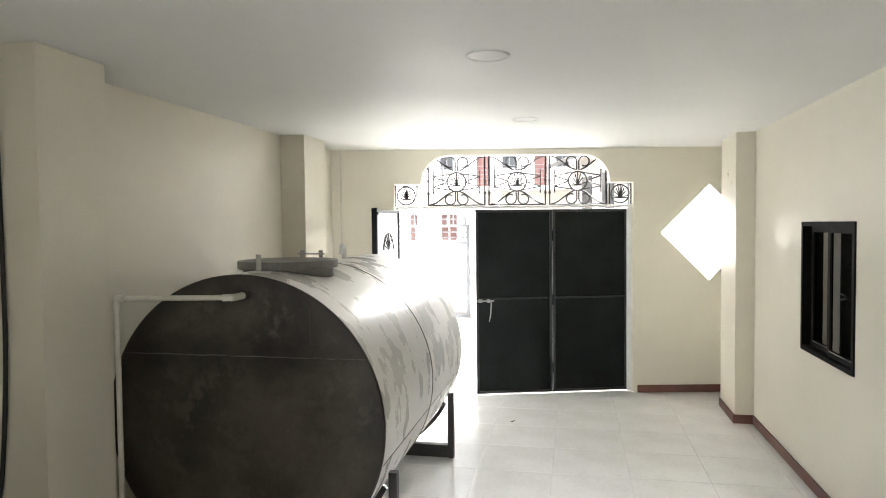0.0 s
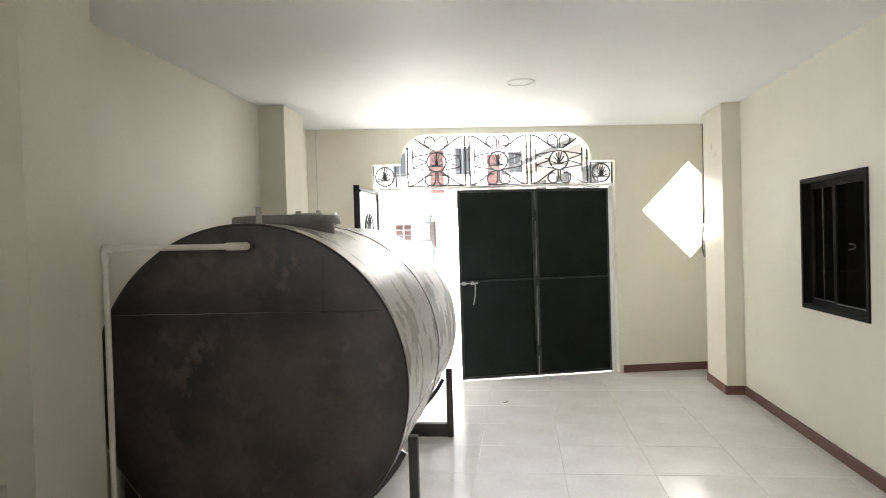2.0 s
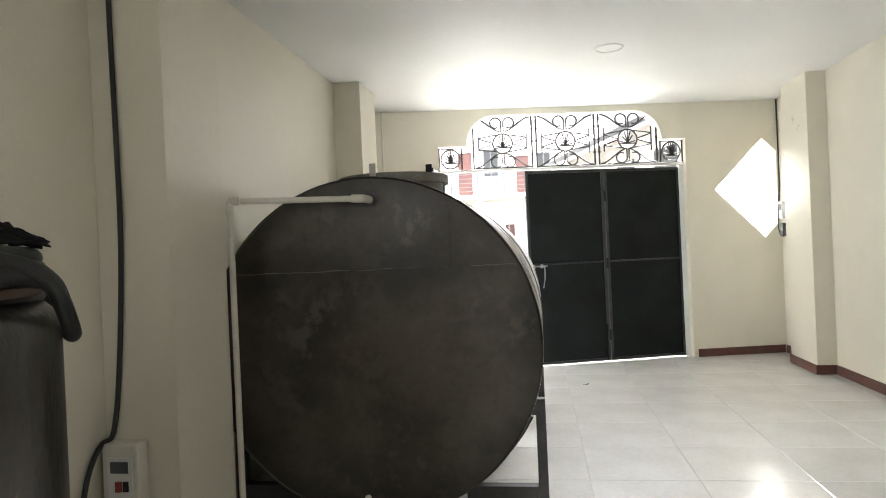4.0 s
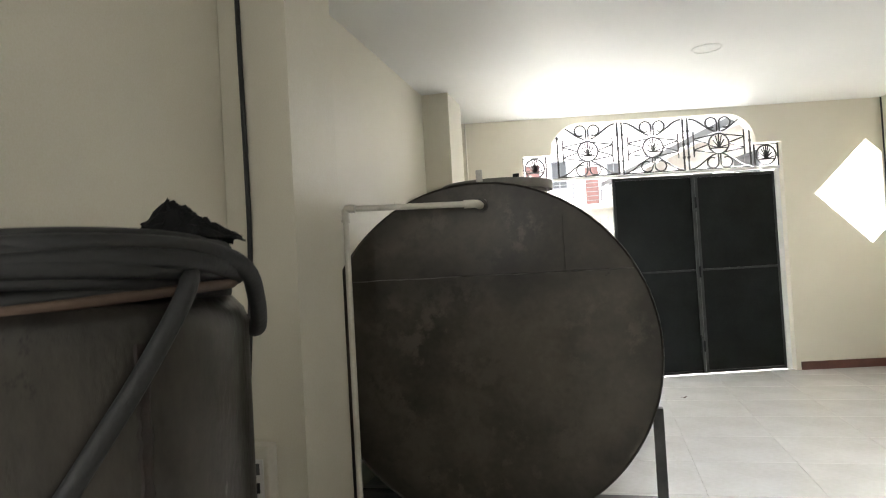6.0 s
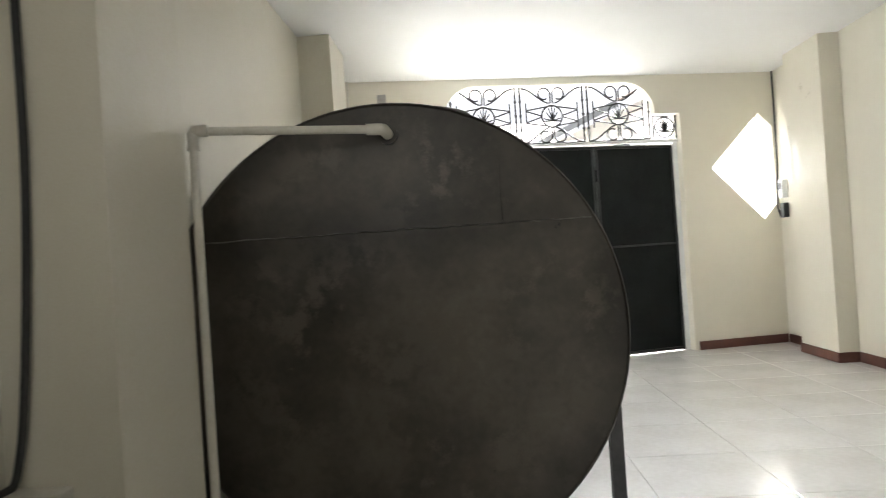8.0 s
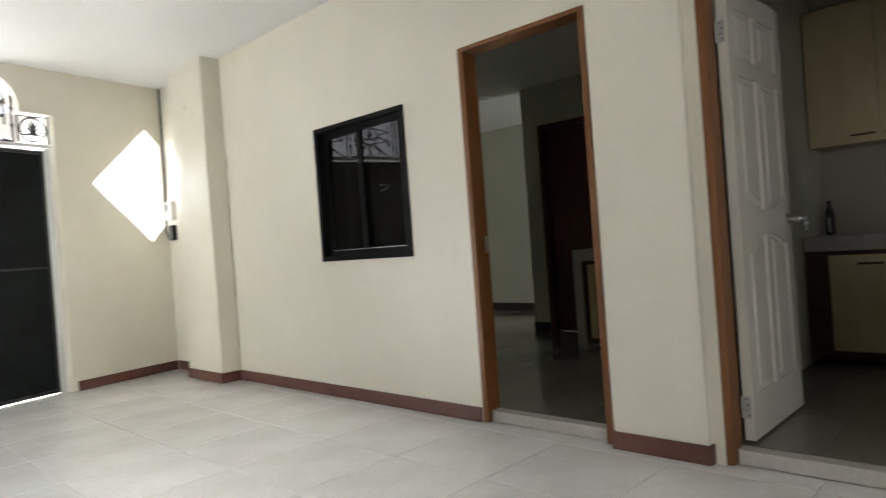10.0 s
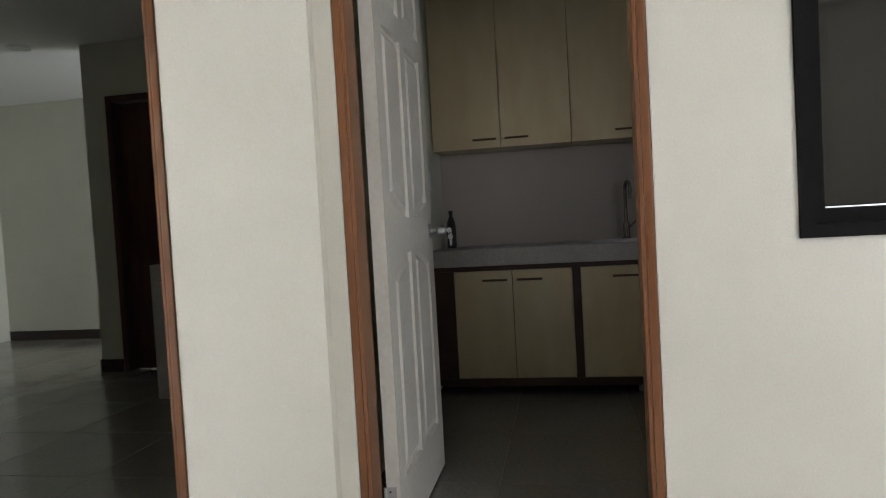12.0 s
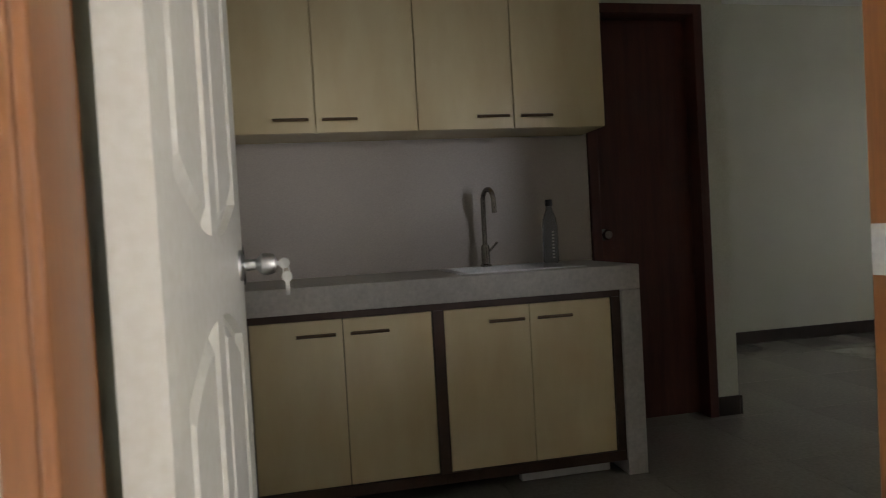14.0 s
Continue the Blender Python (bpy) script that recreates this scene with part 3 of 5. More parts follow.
for cx in (SL + 0.135, SR - 0.135):
    g = tagged(empty("grille_corner"), "small black wrought iron ring grille with fan", "grille", "grilles over the gate")
    g.matrix_world = gate_place() @ Matrix.Translation((cx, 0.08, 0))
    bm = bmesh.new()
    ring(bm, 0, 2.33, 0.105)
    part("ring", bm, M_IRON, g)
    bm = bmesh.new()
    fan(bm, 0, 2.33, 0.105, 9)
    part("fan", bm, M_IRON, g)
    for sx in (-0.125, 0.125):
        part("upright", rod(bmesh.new(), (sx, 0, 2.206), (sx, 0, 2.455), 0.009, 6), M_IRON, g)
    part("top_rail", rod(bmesh.new(), (-0.13, 0, 2.445), (0.13, 0, 2.445), 0.005, 6), M_IRON, g)

dw = at_gate(part("window_3", plate([(x, z) for x, z in dia], [], 0.006), M_FROST))
dw.matrix_world = gate_place() @ Matrix.Translation((0, 0.1, 0))
setting(dw, "diamond window with frosted glass in the street wall", "window")

# ---- large horizontal tank ----
TX, TZ, TR, TY0, TY1 = -3.575, 0.879, 0.845, 4.20, 6.66
tank = tagged(empty("water_tank", TX, 0, TZ), "large dull grey welded steel cylinder tank on a stand", "water tank")
ax = pose(0, 0, 0, -90, 0, 0)          # turns z into +y
L = TY1 - TY0
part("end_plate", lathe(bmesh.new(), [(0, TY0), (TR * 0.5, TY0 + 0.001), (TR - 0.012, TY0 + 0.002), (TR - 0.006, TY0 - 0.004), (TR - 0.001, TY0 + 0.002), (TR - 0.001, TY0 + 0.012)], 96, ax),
     M_PLATE, tank, "welded end plate, shade put into its dark grey", smooth=True)
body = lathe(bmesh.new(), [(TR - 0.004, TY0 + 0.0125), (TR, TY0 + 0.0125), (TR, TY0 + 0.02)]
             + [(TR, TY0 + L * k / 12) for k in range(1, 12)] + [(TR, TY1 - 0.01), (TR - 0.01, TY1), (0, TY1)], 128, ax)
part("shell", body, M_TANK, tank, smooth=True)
for yy in (TY0 + 1.2,):
    part("ring_weld", tube(bmesh.new(), [((TR + 0.001) * math.cos(t), yy, (TR + 0.001) * math.sin(t)) for t in (2 * math.pi * k / 96 for k in range(96))],
                           0.005, 5, closed=True), M_SEAM, tank)
cz = 1.262 - TZ
half = math.sqrt(TR * TR - cz * cz) - 0.02
random.seed(4)
part("face_weld", tube(bmesh.new(), [(-half + 2 * half * k / 40, TY0 + 0.0, cz + random.uniform(-0.002, 0.002)) for k in range(41)], 0.0028, 5), M_SEAM, tank)
part("side_weld", tube(bmesh.new(), [(TR * math.cos(radians(-14)), TY0 + 0.03 + (L - 0.06) * k / 20, TR * math.sin(radians(-14))) for k in range(21)], 0.004, 5), M_SEAM, tank)
part("face_weld", tube(bmesh.new(), [(0.42 + random.uniform(-0.002, 0.002), TY0 + 0.001, cz + 0.01 + 0.26 * k / 12) for k in range(13)], 0.002, 5), M_PLATE, tank)
# manhole with its lid and clamps
MY, LX, LR = 4.80, 0.025, 0.318
part("manhole_neck", lathe(bmesh.new(), [(LR - 0.035, TR - 0.09), (LR - 0.035, TR + 0.004)], 56, Matrix.Translation((LX, MY, 0))), M_LID, tank, smooth=True)
part("neck_weld", tube(bmesh.new(), [(LX + (LR - 0.031) * math.cos(t), MY + (LR - 0.031) * math.sin(t), math.sqrt(TR ** 2 - (LX + (LR - 0.031) * math.cos(t)) ** 2) + 0.002)
                                     for t in (2 * math.pi * k / 64 for k in range(64))], 0.006, 5, closed=True), M_SEAM, tank)
part("manhole_lid", lathe(bmesh.new(), [(0, TR + 0.004), (LR - 0.008, TR + 0.004), (LR, TR + 0.0), (LR, TR + 0.044), (LR - 0.003, TR + 0.049), (LR - 0.014, TR + 0.05), (0, TR + 0.054)],
                          64, Matrix.Translation((LX, MY, 0))), M_LID, tank, "round grey steel lid", smooth=True)
for a in (-98, 72, 97):
    bm = bmesh.new()
    box(bm, -0.004, 0.004, -0.018, 0.018, TR - 0.045, TR + 0.098, bevel=0.003)
    rod(bm, (0.004, 0, TR + 0.082), (0.007, 0, TR + 0.082), 0.006, 8)
    bmesh.ops.transform(bm, matrix=Matrix.Translation((LX, MY, 0)) @ pose(0, 0, 0, 0, 0, a) @ Matrix.Translation((LR + 0.006, 0, 0)), verts=bm.verts[:])
    part("lid_clamp", bm, M_HINGE, tank, "pale steel clamp lug")
c1, c2 = ((LX + (LR + 0.006) * math.cos(radians(a)), MY + (LR + 0.006) * math.sin(radians(a)), TR + 0.075) for a in (66, 103))
part("hinge_pin", rod(bmesh.new(), c1, c2, 0.006, 8), M_HINGE, tank)
part("vent_pipe", tube(bmesh.new(), [(0.02, 5.87, TR - 0.02), (0.02, 5.87, TR + 0.07)] +
                       [(0.02, 5.87 - 0.035 + 0.035 * math.cos(radians(t)), TR + 0.07 + 0.035 * math.sin(radians(t))) for t in range(20, 181, 20)] +
                       [(0.02, 5.80, TR + 0.04)], 0.018, 10), M_STEEL, tank, "bent galvanised vent pipe", smooth=True)
part("drain_plug", rod(bmesh.new(), (0.07, TY0 - 0.025, -0.775), (0.07, TY0 + 0.01, -0.775), 0.018, 10), M_STEEL, tank)

stand = tagged(empty("tank_stand", TX, 0, 0), "dark grey welded steel stand under the tank", "stand")
for yy in (4.45, 6.25):
    for sd in (-1, 1):
        x = sd * 0.815
        part("leg", boxes((x - 0.025, x + 0.025, yy - 0.025, yy + 0.025, 0.004, 0.56), bevel=0.002), M_STAND, stand)
        bm = bmesh.new()
        pts = []
        for k in range(9):
            t = radians(-28 - 50 * k / 8)
            pts.append((sd * (TR + 0.022) * math.cos(t), yy, TZ + (TR + 0.022) * math.sin(t)))
        tube(bm, pts, 0.022, 4)
        part("saddle", bm, M_STAND, stand)
    for a, b in ((-0.789, -0.42), (0.42, 0.789)):
        part("cross_beam", boxes((a, b, yy - 0.03, yy + 0.03, 0.01, 0.115), bevel=0.003), M_STAND, stand)

# ---- white water pipe beside the tank ----
pipe = tagged(empty("water_pipe", 0, 0, 0), "off-white plastic water pipe with elbows beside the tank", "pipe")


def fitting(p, q, r=0.020):
    return part("coupling", rod(bmesh.new(), p, q, r, 14), M_PVC, pipe, smooth=True)


PX, PY, PZ = -4.143, 3.925, 1.606
part("riser", rod(bmesh.new(), (PX, PY, 0.10), (PX, PY, PZ), 0.0145, 14), M_PVC, pipe, smooth=True)
part("elbow", tube(tube(bmesh.new(), [(PX, PY, PZ - 0.05), (PX, PY, PZ), (PX + 0.004, PY, PZ + 0.006), (PX + 0.05, PY, PZ + 0.006)], 0.0195, 12),
                   [(PX, PY, PZ - 0.056), (PX, PY, PZ - 0.045)], 0.022, 12), M_PVC, pipe, smooth=True)
EX, EY = -3.553, 4.085
part("run", rod(bmesh.new(), (PX + 0.03, PY + 0.006, PZ + 0.006), (EX, EY, PZ), 0.0145, 14), M_PVC, pipe, smooth=True)
fitting((EX - 0.05, EY - 0.0125, PZ), (EX, EY, PZ))
part("elbow", tube(bmesh.new(), [(EX - 0.02, EY - 0.005, PZ), (EX - 0.002, EY, PZ), (EX + 0.006, EY + 0.012, PZ), (EX + 0.008, TY0 + 0.01, PZ)], 0.020, 12), M_PVC, pipe, smooth=True)
part("flange", rod(bmesh.new(), (EX + 0.008, TY0 - 0.016, PZ), (EX + 0.008, TY0 + 0.004, PZ), 0.036, 20), M_PLATE, pipe)
part("drain_run", tube(bmesh.new(), [(PX, PY + 0.01, 0.03), (-4.115, PY + 0.01, 0.075), (-4.075, PY + 0.015, 0.145), (-4.05, PY + 0.02, 0.158), (-3.66, EY - 0.01, 0.137), (-3.628, EY, 0.135), (-3.62, EY + 0.02, 0.135), (-3.62, TY0 + 0.03, 0.135)], 0.0155, 12),
     M_PVC, pipe, smooth=True)
fitting((-3.69, EY - 0.02, 0.139), (-3.632, EY - 0.003, 0.135))
fitting((-3.621, EY + 0.01, 0.135), (-3.62, EY + 0.055, 0.135), 0.022)
fitting((-4.068, PY + 0.013, 0.152), (-4.02, PY + 0.024, 0.157))
fitting((PX, PY, 0.10), (PX, PY, 0.15), 0.0195)

# ---- upright drum with hose coils ----
DX, DY, DR = -4.0, 2.03, 0.38
drum = tagged(empty("steel_drum", DX, DY, 0), "worn dark grey upright steel drum with scuffs", "drum")
part("shell", lathe(bmesh.new(), [(0, 0.0), (DR - 0.01, 0.0), (DR, 0.015)] + [(DR, 0.1 * k) for k in range(1, 12)] +
                    [(DR, 1.235), (DR - 0.008, 1.262), (DR - 0.03, 1.285), (DR - 0.06, 1.295), (DR - 0.065, 1.31), (DR - 0.08, 1.31), (DR - 0.085, 1.285), (0, 1.29)],
                    96), M_DRUM, drum, smooth=True)
bm = bmesh.new()
random.seed(9)
wa, rows_ = radians(-23), []
for k in range(81):                        # a shallow uneven bead
    e, f, h = random.uniform(0.7, 1.15), random.uniform(0.7, 1.15), random.uniform(0.6, 1.3)
    rows_.append([bm.verts.new(((DR + hh) * math.cos(wa + aa), (DR + hh) * math.sin(wa + aa), 0.03 + 1.2 * k / 80))
                  for aa, hh in ((-0.040 * e, -0.002), (-0.022 * e, 0.0030 * h), (0.0, 0.0008), (0.022 * f, 0.0026 * h), (0.040 * f, -0.002))])
for a_, b_ in zip(rows_, rows_[1:]):
    for c in range(4):
        bm.faces.new((a_[c], a_[c + 1], b_[c + 1], b_[c]))
part("weld_seam", bm, M_RUST, drum, "rough rusty vertical weld seam", smooth=True)

hose = tagged(empty("rubber_hose", DX, DY, 0), "dusty black rubber hose coiled on the drum", "hose")


def coil(r, z, dx=0.0, dy=0.0, seed=0, a0=0, a1=360, dip=0.0):
    random.seed(seed)
    n, ph = 110, random.uniform(0, 6)
    pts = []
    for k in range(n + 1):
        a = radians(a0 + (a1 - a0) * k / n)
        w = 1 + 0.03 * math.sin(2 * a + ph) + 0.015 * math.sin(5 * a + ph)
        pts.append((dx + r * w * math.cos(a), dy + r * w * math.sin(a), z + 0.012 * math.sin(a * 2 + ph) + dip * max(0, math.cos(a - 0.5)) ** 4))
    return pts


def eased(pts, per=7):
    """A smooth path through points."""
    p = [Vector(v) for v in pts]
    p = [p[0] * 2 - p[1], *p, p[-1] * 2 - p[-2]]
    out = []
    for i in range(1, len(p) - 2):
        for k in range(per):
            t = k / per
            out.append(0.5 * (2 * p[i] + (p[i + 1] - p[i - 1]) * t + (2 * p[i - 1] - 5 * p[i] + 4 * p[i + 1] - p[i + 2]) * t * t
                              + (3 * p[i] - p[i - 1] - 3 * p[i + 1] + p[i + 2]) * t ** 3))
    return out + [p[-2]]


def ringpt(r, deg, z):
    return (r * math.cos(radians(deg)), r * math.sin(radians(deg)), z)


for i, (r, z, dx, dy, dip) in enumerate(((0.335, 1.308, 0.0, 0.0, 0.0), (0.30, 1.315, 0.01, 0.0, 0.0), (0.352, 1.325, -0.01, 0.0, -0.02), (0.32, 1.338, 0.01, 0.0, 0.0),
                                         (0.362, 1.352, 0.01, -0.01, -0.03), (0.33, 1.365, 0.0, 0.01, 0.0), (0.35, 1.38, -0.02, 0.0, 0.0),
                                         (0.366, 1.337, 0.0, -0.005, 0.0), (0.35, 1.36, 0.005, -0.005, 0.0))):
    part("loop", tube(bmesh.new(), coil(r, z, dx, dy, i + 3, 20 * i, 20 * i + 358, dip), 0.0158, 16), M_RUBBER, hose, smooth=True)
part("hanging_loop", tube(bmesh.new(), eased([ringpt(0.34, -70, 1.375), ringpt(0.365, -40, 1.38), ringpt(0.378, -12, 1.375), ringpt(0.392, 5, 1.355), ringpt(0.402, 14, 1.325),
                                        ringpt(0.402, 20, 1.285), ringpt(0.400, 27, 1.245), ringpt(0.398, 36, 1.215), ringpt(0.398, 50, 1.215), ringpt(0.395, 64, 1.27), ringpt(0.36, 82, 1.34)]),
                          0.0165, 16), M_RUBBER, hose, smooth=True)
part("tail", tube(bmesh.new(), eased([ringpt(0.30, 5, 1.355), ringpt(0.36, -6, 1.35), ringpt(0.396, -13, 1.30), ringpt(0.397, -24, 1.19), ringpt(0.397, -36, 1.075), ringpt(0.397, -45, 0.985), ringpt(0.40, -50.5, 0.93)]), 0.0155, 16),
     M_RUBBER, hose, smooth=True)
part("loose_bend", tube(bmesh.new(), eased([ringpt(0.32, -120, 1.37), ringpt(0.30, -108, 1.40), ringpt(0.27, -95, 1.428), ringpt(0.24, -82, 1.43), ringpt(0.22, -68, 1.41), ringpt(0.2, -55, 1.36)]), 0.0135, 16), M_RUBBER, hose, smooth=True)
part("brown_hose", tube(bmesh.new(), coil(0.350, 1.298, 0.0, 0.0, 21, -130, 20), 0.0105, 12, flat=0.6), M_HOSE2, hose, "faded brown flattened hose")
rag = bmesh.new()                        # a stiff crumpled sheet, folded to a peak at one end
NU, NV = 36, 18
gridv = []
for iu in range(NU + 1):
    u = -1 + 2 * iu / NU
    crest = 0.054 * max(0.0, 1 - abs(u + 0.55) / (0.42 if u < -0.55 else 1.6)) ** (0.8 if u < -0.55 else 1.15)
    row = []
    for iv in range(NV + 1):
        v = -1 + 2 * iv / NV
        q = Vector((u * 2.2, v * 1.6, 3.1))
        fold = 0.35 * abs(noise.noise(q * 1.7)) + 0.22 * abs(noise.noise(q * 4.1))
        w = 0.052 * (1.0 - 0.35 * abs(u)) * (1 + 0.3 * noise.noise(Vector((u * 3, 0.0, 7.0))))
        row.append(rag.verts.new((u * 0.088 + 0.012 * noise.noise(q * 2.3), v * w, crest * (1 - abs(v) ** 1.3) * (0.8 + fold) + 0.016 * fold - 0.012 * abs(v))))
    gridv.append(row)
for ra, rb in zip(gridv, gridv[1:]):
    for iv in range(NV):
        rag.faces.new((ra[iv], rb[iv], rb[iv + 1], ra[iv + 1]))
ext = bmesh.ops.extrude_face_region(rag, geom=rag.faces[:])
bmesh.ops.translate(rag, verts=[v for v in ext["geom"] if isinstance(v, bmesh.types.BMVert)], vec=(0, 0, -0.003))
bmesh.ops.recalc_face_normals(rag, faces=rag.faces[:])
bmesh.ops.transform(rag, matrix=Matrix.Translation((DX + 0.285, DY + 0.085, 1.414)) @ pose(0, 0, 0, 0, 8, 52), verts=rag.verts[:])
tagged(part("rag", rag, M_RAG), "crumpled black plastic scrap on the hoses", "rag")


# ---- door frames, leaves, windows ----
def door_frame(name, d, material, x0=-0.005, x1=0.132, w=0.027, label=""):
    y0, y1, top = d
    ob = setting(empty(name, 0, 0, 0), label, "door frame")
    part("jamb", boxes((x0, x1, y0 + 0.002, y0 + w, 0.003, top - w), bevel=0.003), material, ob)
    part("jamb", boxes((x0, x1, y1 - w, y1 - 0.002, 0.003, top - w), bevel=0.003), material, ob)
    part("head", boxes((x0, x1, y0 + 0.002, y1 - 0.002, top - w + 0.001, top - 0.002), bevel=0.003), material, ob)
    for a, b in ((y0 + w, y0 + w + 0.012), (y1 - w - 0.012, y1 - w)):
        part("stop", boxes((x0 + 0.001, 0.084, a, b, 0.004, top - w), bevel=0.003), material, ob)
    return ob


df1 = door_frame("door_1", D1, M_WOOD, label="varnished brown wooden door frame of an open doorway")
df2 = door_frame("door_2", D2, M_WOOD, label="varnished brown wooden door frame with strike plate")
part("strike_plate", boxes((0.102, 0.128, D2[0] + 0.0275, D2[0] + 0.029, 1.035, 1.092), (0.109, 0.121, D2[0] + 0.0288, D2[0] + 0.0302, 1.05, 1.078)), M_HINGE, df2, "steel strike plate")
part("strike_plate", boxes((0.088, 0.122, D1[1] - 0.0295, D1[1] - 0.0275, 1.0, 1.1)), M_STEEL, df1, "steel strike plate")
for i, (a, b) in enumerate(((D1[0] + 0.041, D1[1] - 0.041), (D2[0] + 0.041, D2[1] - 0.041))):
    setting(part(f"threshold_{i + 1}", boxes((0.03, 0.10, a, b, 0.003, INZ), bevel=0.004), M_COUNTER), "pale grey tiled doorway step", "step")

LEAF_W, LEAF_H, LEAF_T = 0.735, 2.08, 0.044
leaf = tagged(empty("panel_door", 0.14, D2[1] - 0.038, INZ + 0.012, 0.0), "open off-white moulded six-panel interior door", "door")
# leaf runs along +x, its thickness towards +y; the middle rail swells so that the panels end in quarter arches


def door_field(a, b, c, d, arch_top, arch_bottom, inner):
    """A panel outline; an arched end rises towards the door's middle, inner: +1 if that is the b side."""
    def end(z, amount):
        n = 7
        pts = [(a + (b - a) * k / n, z + amount * math.sin(radians(90 * (k / n if inner > 0 else 1 - k / n)))) for k in range(n + 1)]
        return pts
    lower = end(c, -0.06) if arch_bottom else [(a, c), (b, c)]
    upper = end(d, 0.06) if arch_top else [(a, d), (b, d)]
    return lower + upper[::-1]


def shrink(poly, i):
    xs, zs_ = [p[0] for p in poly], [p[1] for p in poly]
    cx, cz_, w, h = (min(xs) + max(xs)) / 2, (min(zs_) + max(zs_)) / 2, max(xs) - min(xs), max(zs_) - min(zs_)
    return [(cx + (x - cx) * (1 - 2 * i / w), cz_ + (z - cz_) * (1 - 2 * i / h)) for x, z in poly]


fields = []
for a, b, inner in ((0.09, 0.335, 1), (0.40, 0.645, -1)):
    fields += [door_field(a, b, 0.20, 0.86, True, False, inner), door_field(a, b, 1.10, 1.66, False, True, inner), door_field(a, b, 1.74, 1.97, False, False, inner)]
bm = plate([(0, 0), (LEAF_W, 0), (LEAF_W, LEAF_H), (0, LEAF_H)], fields, LEAF_T)
bmesh.ops.translate(bm, verts=bm.verts[:], vec=(0, -LEAF_T, 0))
part("leaf", bm, M_DOORW, leaf)
for poly in fields:
    bm = bmesh.new()
    for ya, yb in ((-LEAF_T + 0.014, -LEAF_T + 0.001), (-0.014, -0.001)):
        rings = [[bm.verts.new((x, y, z)) for x, z in shrink(poly, i)] for i, y in ((0.0005, ya), (0.014, ya), (0.040, yb))]
        for p, q in zip(rings, rings[1:]):
            for k in range(len(p)):
                bm.faces.new((p[k], p[(k + 1) % len(p)], q[(k + 1) % len(p)], q[k]))
        bm.faces.new(rings[-1])
    part("panel", bm, M_DOORW, leaf)
for sd, y in ((-1, -LEAF_T), (1, 0.0)):
    prof = [(0, 0), (0.030, 0.0), (0.029, 0.005), (0.012, 0.009), (0.010, 0.03), (0.014, 0.034), (0.021, 0.042), (0.0215, 0.055), (0.018, 0.065), (0.008, 0.069), (0, 0.069)]
    kb = part("knob", lathe(bmesh.new(), prof, 24, Matrix.Translation((LEAF_W - 0.06, y, 0.985)) @ pose(0, 0, 0, 90 if sd < 0 else -90, 0, 0)), M_STEEL, leaf, "round stainless steel knob", smooth=True)
    if sd < 0:
        ky, kx = y - 0.067, LEAF_W - 0.06
        disc = [(0, -0.0012), (0.0105, -0.0012), (0.0105, 0.0012), (0, 0.0012)]
        for dy, z, (a, b), (c, d) in ((-0.016, 0.985, (0.002, 0.018), (-0.004, 0.004)), (-0.020, 0.958, (-0.0038, 0.0038), (-0.036, -0.009))):
            bm = lathe(bmesh.new(), disc, 16, Matrix.Translation((kx, ky + dy, z)) @ pose(0, 0, 0, 0, 90, 0))
            box(bm, kx - 0.0011, kx + 0.0011, ky + dy + a, ky + dy + b, z + c, z + d)
            part("key", bm, M_STEEL, kb, "small steel key")
        part("key_ring", tube(bmesh.new(), [(kx, ky - 0.019 + 0.006 * math.cos(t), 0.971 + 0.009 * math.sin(t)) for t in (2 * math.pi * k / 14 for k in range(14))], 0.001, 5, closed=True), M_STEEL, kb)
for z in (0.10, 1.80):
    hg = part("hinge", rod(boxes((-0.003, -0.0005, -LEAF_T + 0.012, -0.003, z, z + 0.1)), (-0.004, 0.003, z), (-0.004, 0.003, z + 0.1), 0.006, 10), M_HINGE, leaf, "steel butt hinge with screws")
    for k in range(4):
        yy = -0.018 + (0.005 if k % 2 else -0.004)
        part("screw", rod(bmesh.new(), (-0.004, yy, z + 0.014 + 0.024 * k), (-0.003, yy, z + 0.014 + 0.024 * k), 0.0035, 8), M_BLACK, hg)


def sliding_window(name, w, label):
    y0, y1, z0, z1 = w
    ob = setting(empty(name, 0, 0, 0), label, "window")
    fr = 0.035
    part("window_frame", boxes((-0.012, 0.09, y0 + 0.001, y0 + fr, z0 + 0.001, z1 - 0.001), (-0.012, 0.09, y1 - fr, y1 - 0.001, z0 + 0.001, z1 - 0.001),
                               (-0.012, 0.09, y0 + fr, y1 - fr, z0 + 0.001, z0 + fr), (-0.012, 0.09, y0 + fr, y1 - fr, z1 - fr, z1 - 0.001)), M_WINF, ob)
    ym = (y0 + y1) / 2
    for a, b, x in ((ym - 0.025, y1 - fr, 0.05), (y0 + fr, ym + 0.025, 0.015)):
        s = 0.045
        sash = part("sash", boxes((x, x + 0.028, a, a + s, z0 + fr, z1 - fr), (x, x + 0.028, b - s, b, z0 + fr, z1 - fr),
                                  (x, x + 0.028, a + s, b - s, z0 + fr, z0 + fr + s), (x, x + 0.028, a + s, b - s, z1 - fr - s, z1 - fr)), M_WINF, ob)
        part("pane", boxes((x + 0.011, x + 0.016, a + s, b - s, z0 + fr + s, z1 - fr - s)), M_GLASS, sash, "dark tinted glass").visible_shadow = False
        part("rail_edge", boxes((x - 0.004, x - 0.0005, a + s, b - s, z0 + fr + s - 0.006, z0 + fr + s - 0.002)), M_STEEL, sash)
    return ob


win1 = sliding_window("window_1", W1, "dark bronze sliding window with tinted glass")
win2 = sliding_window("window_2", W2, "dark bronze sliding window with tinted glass")


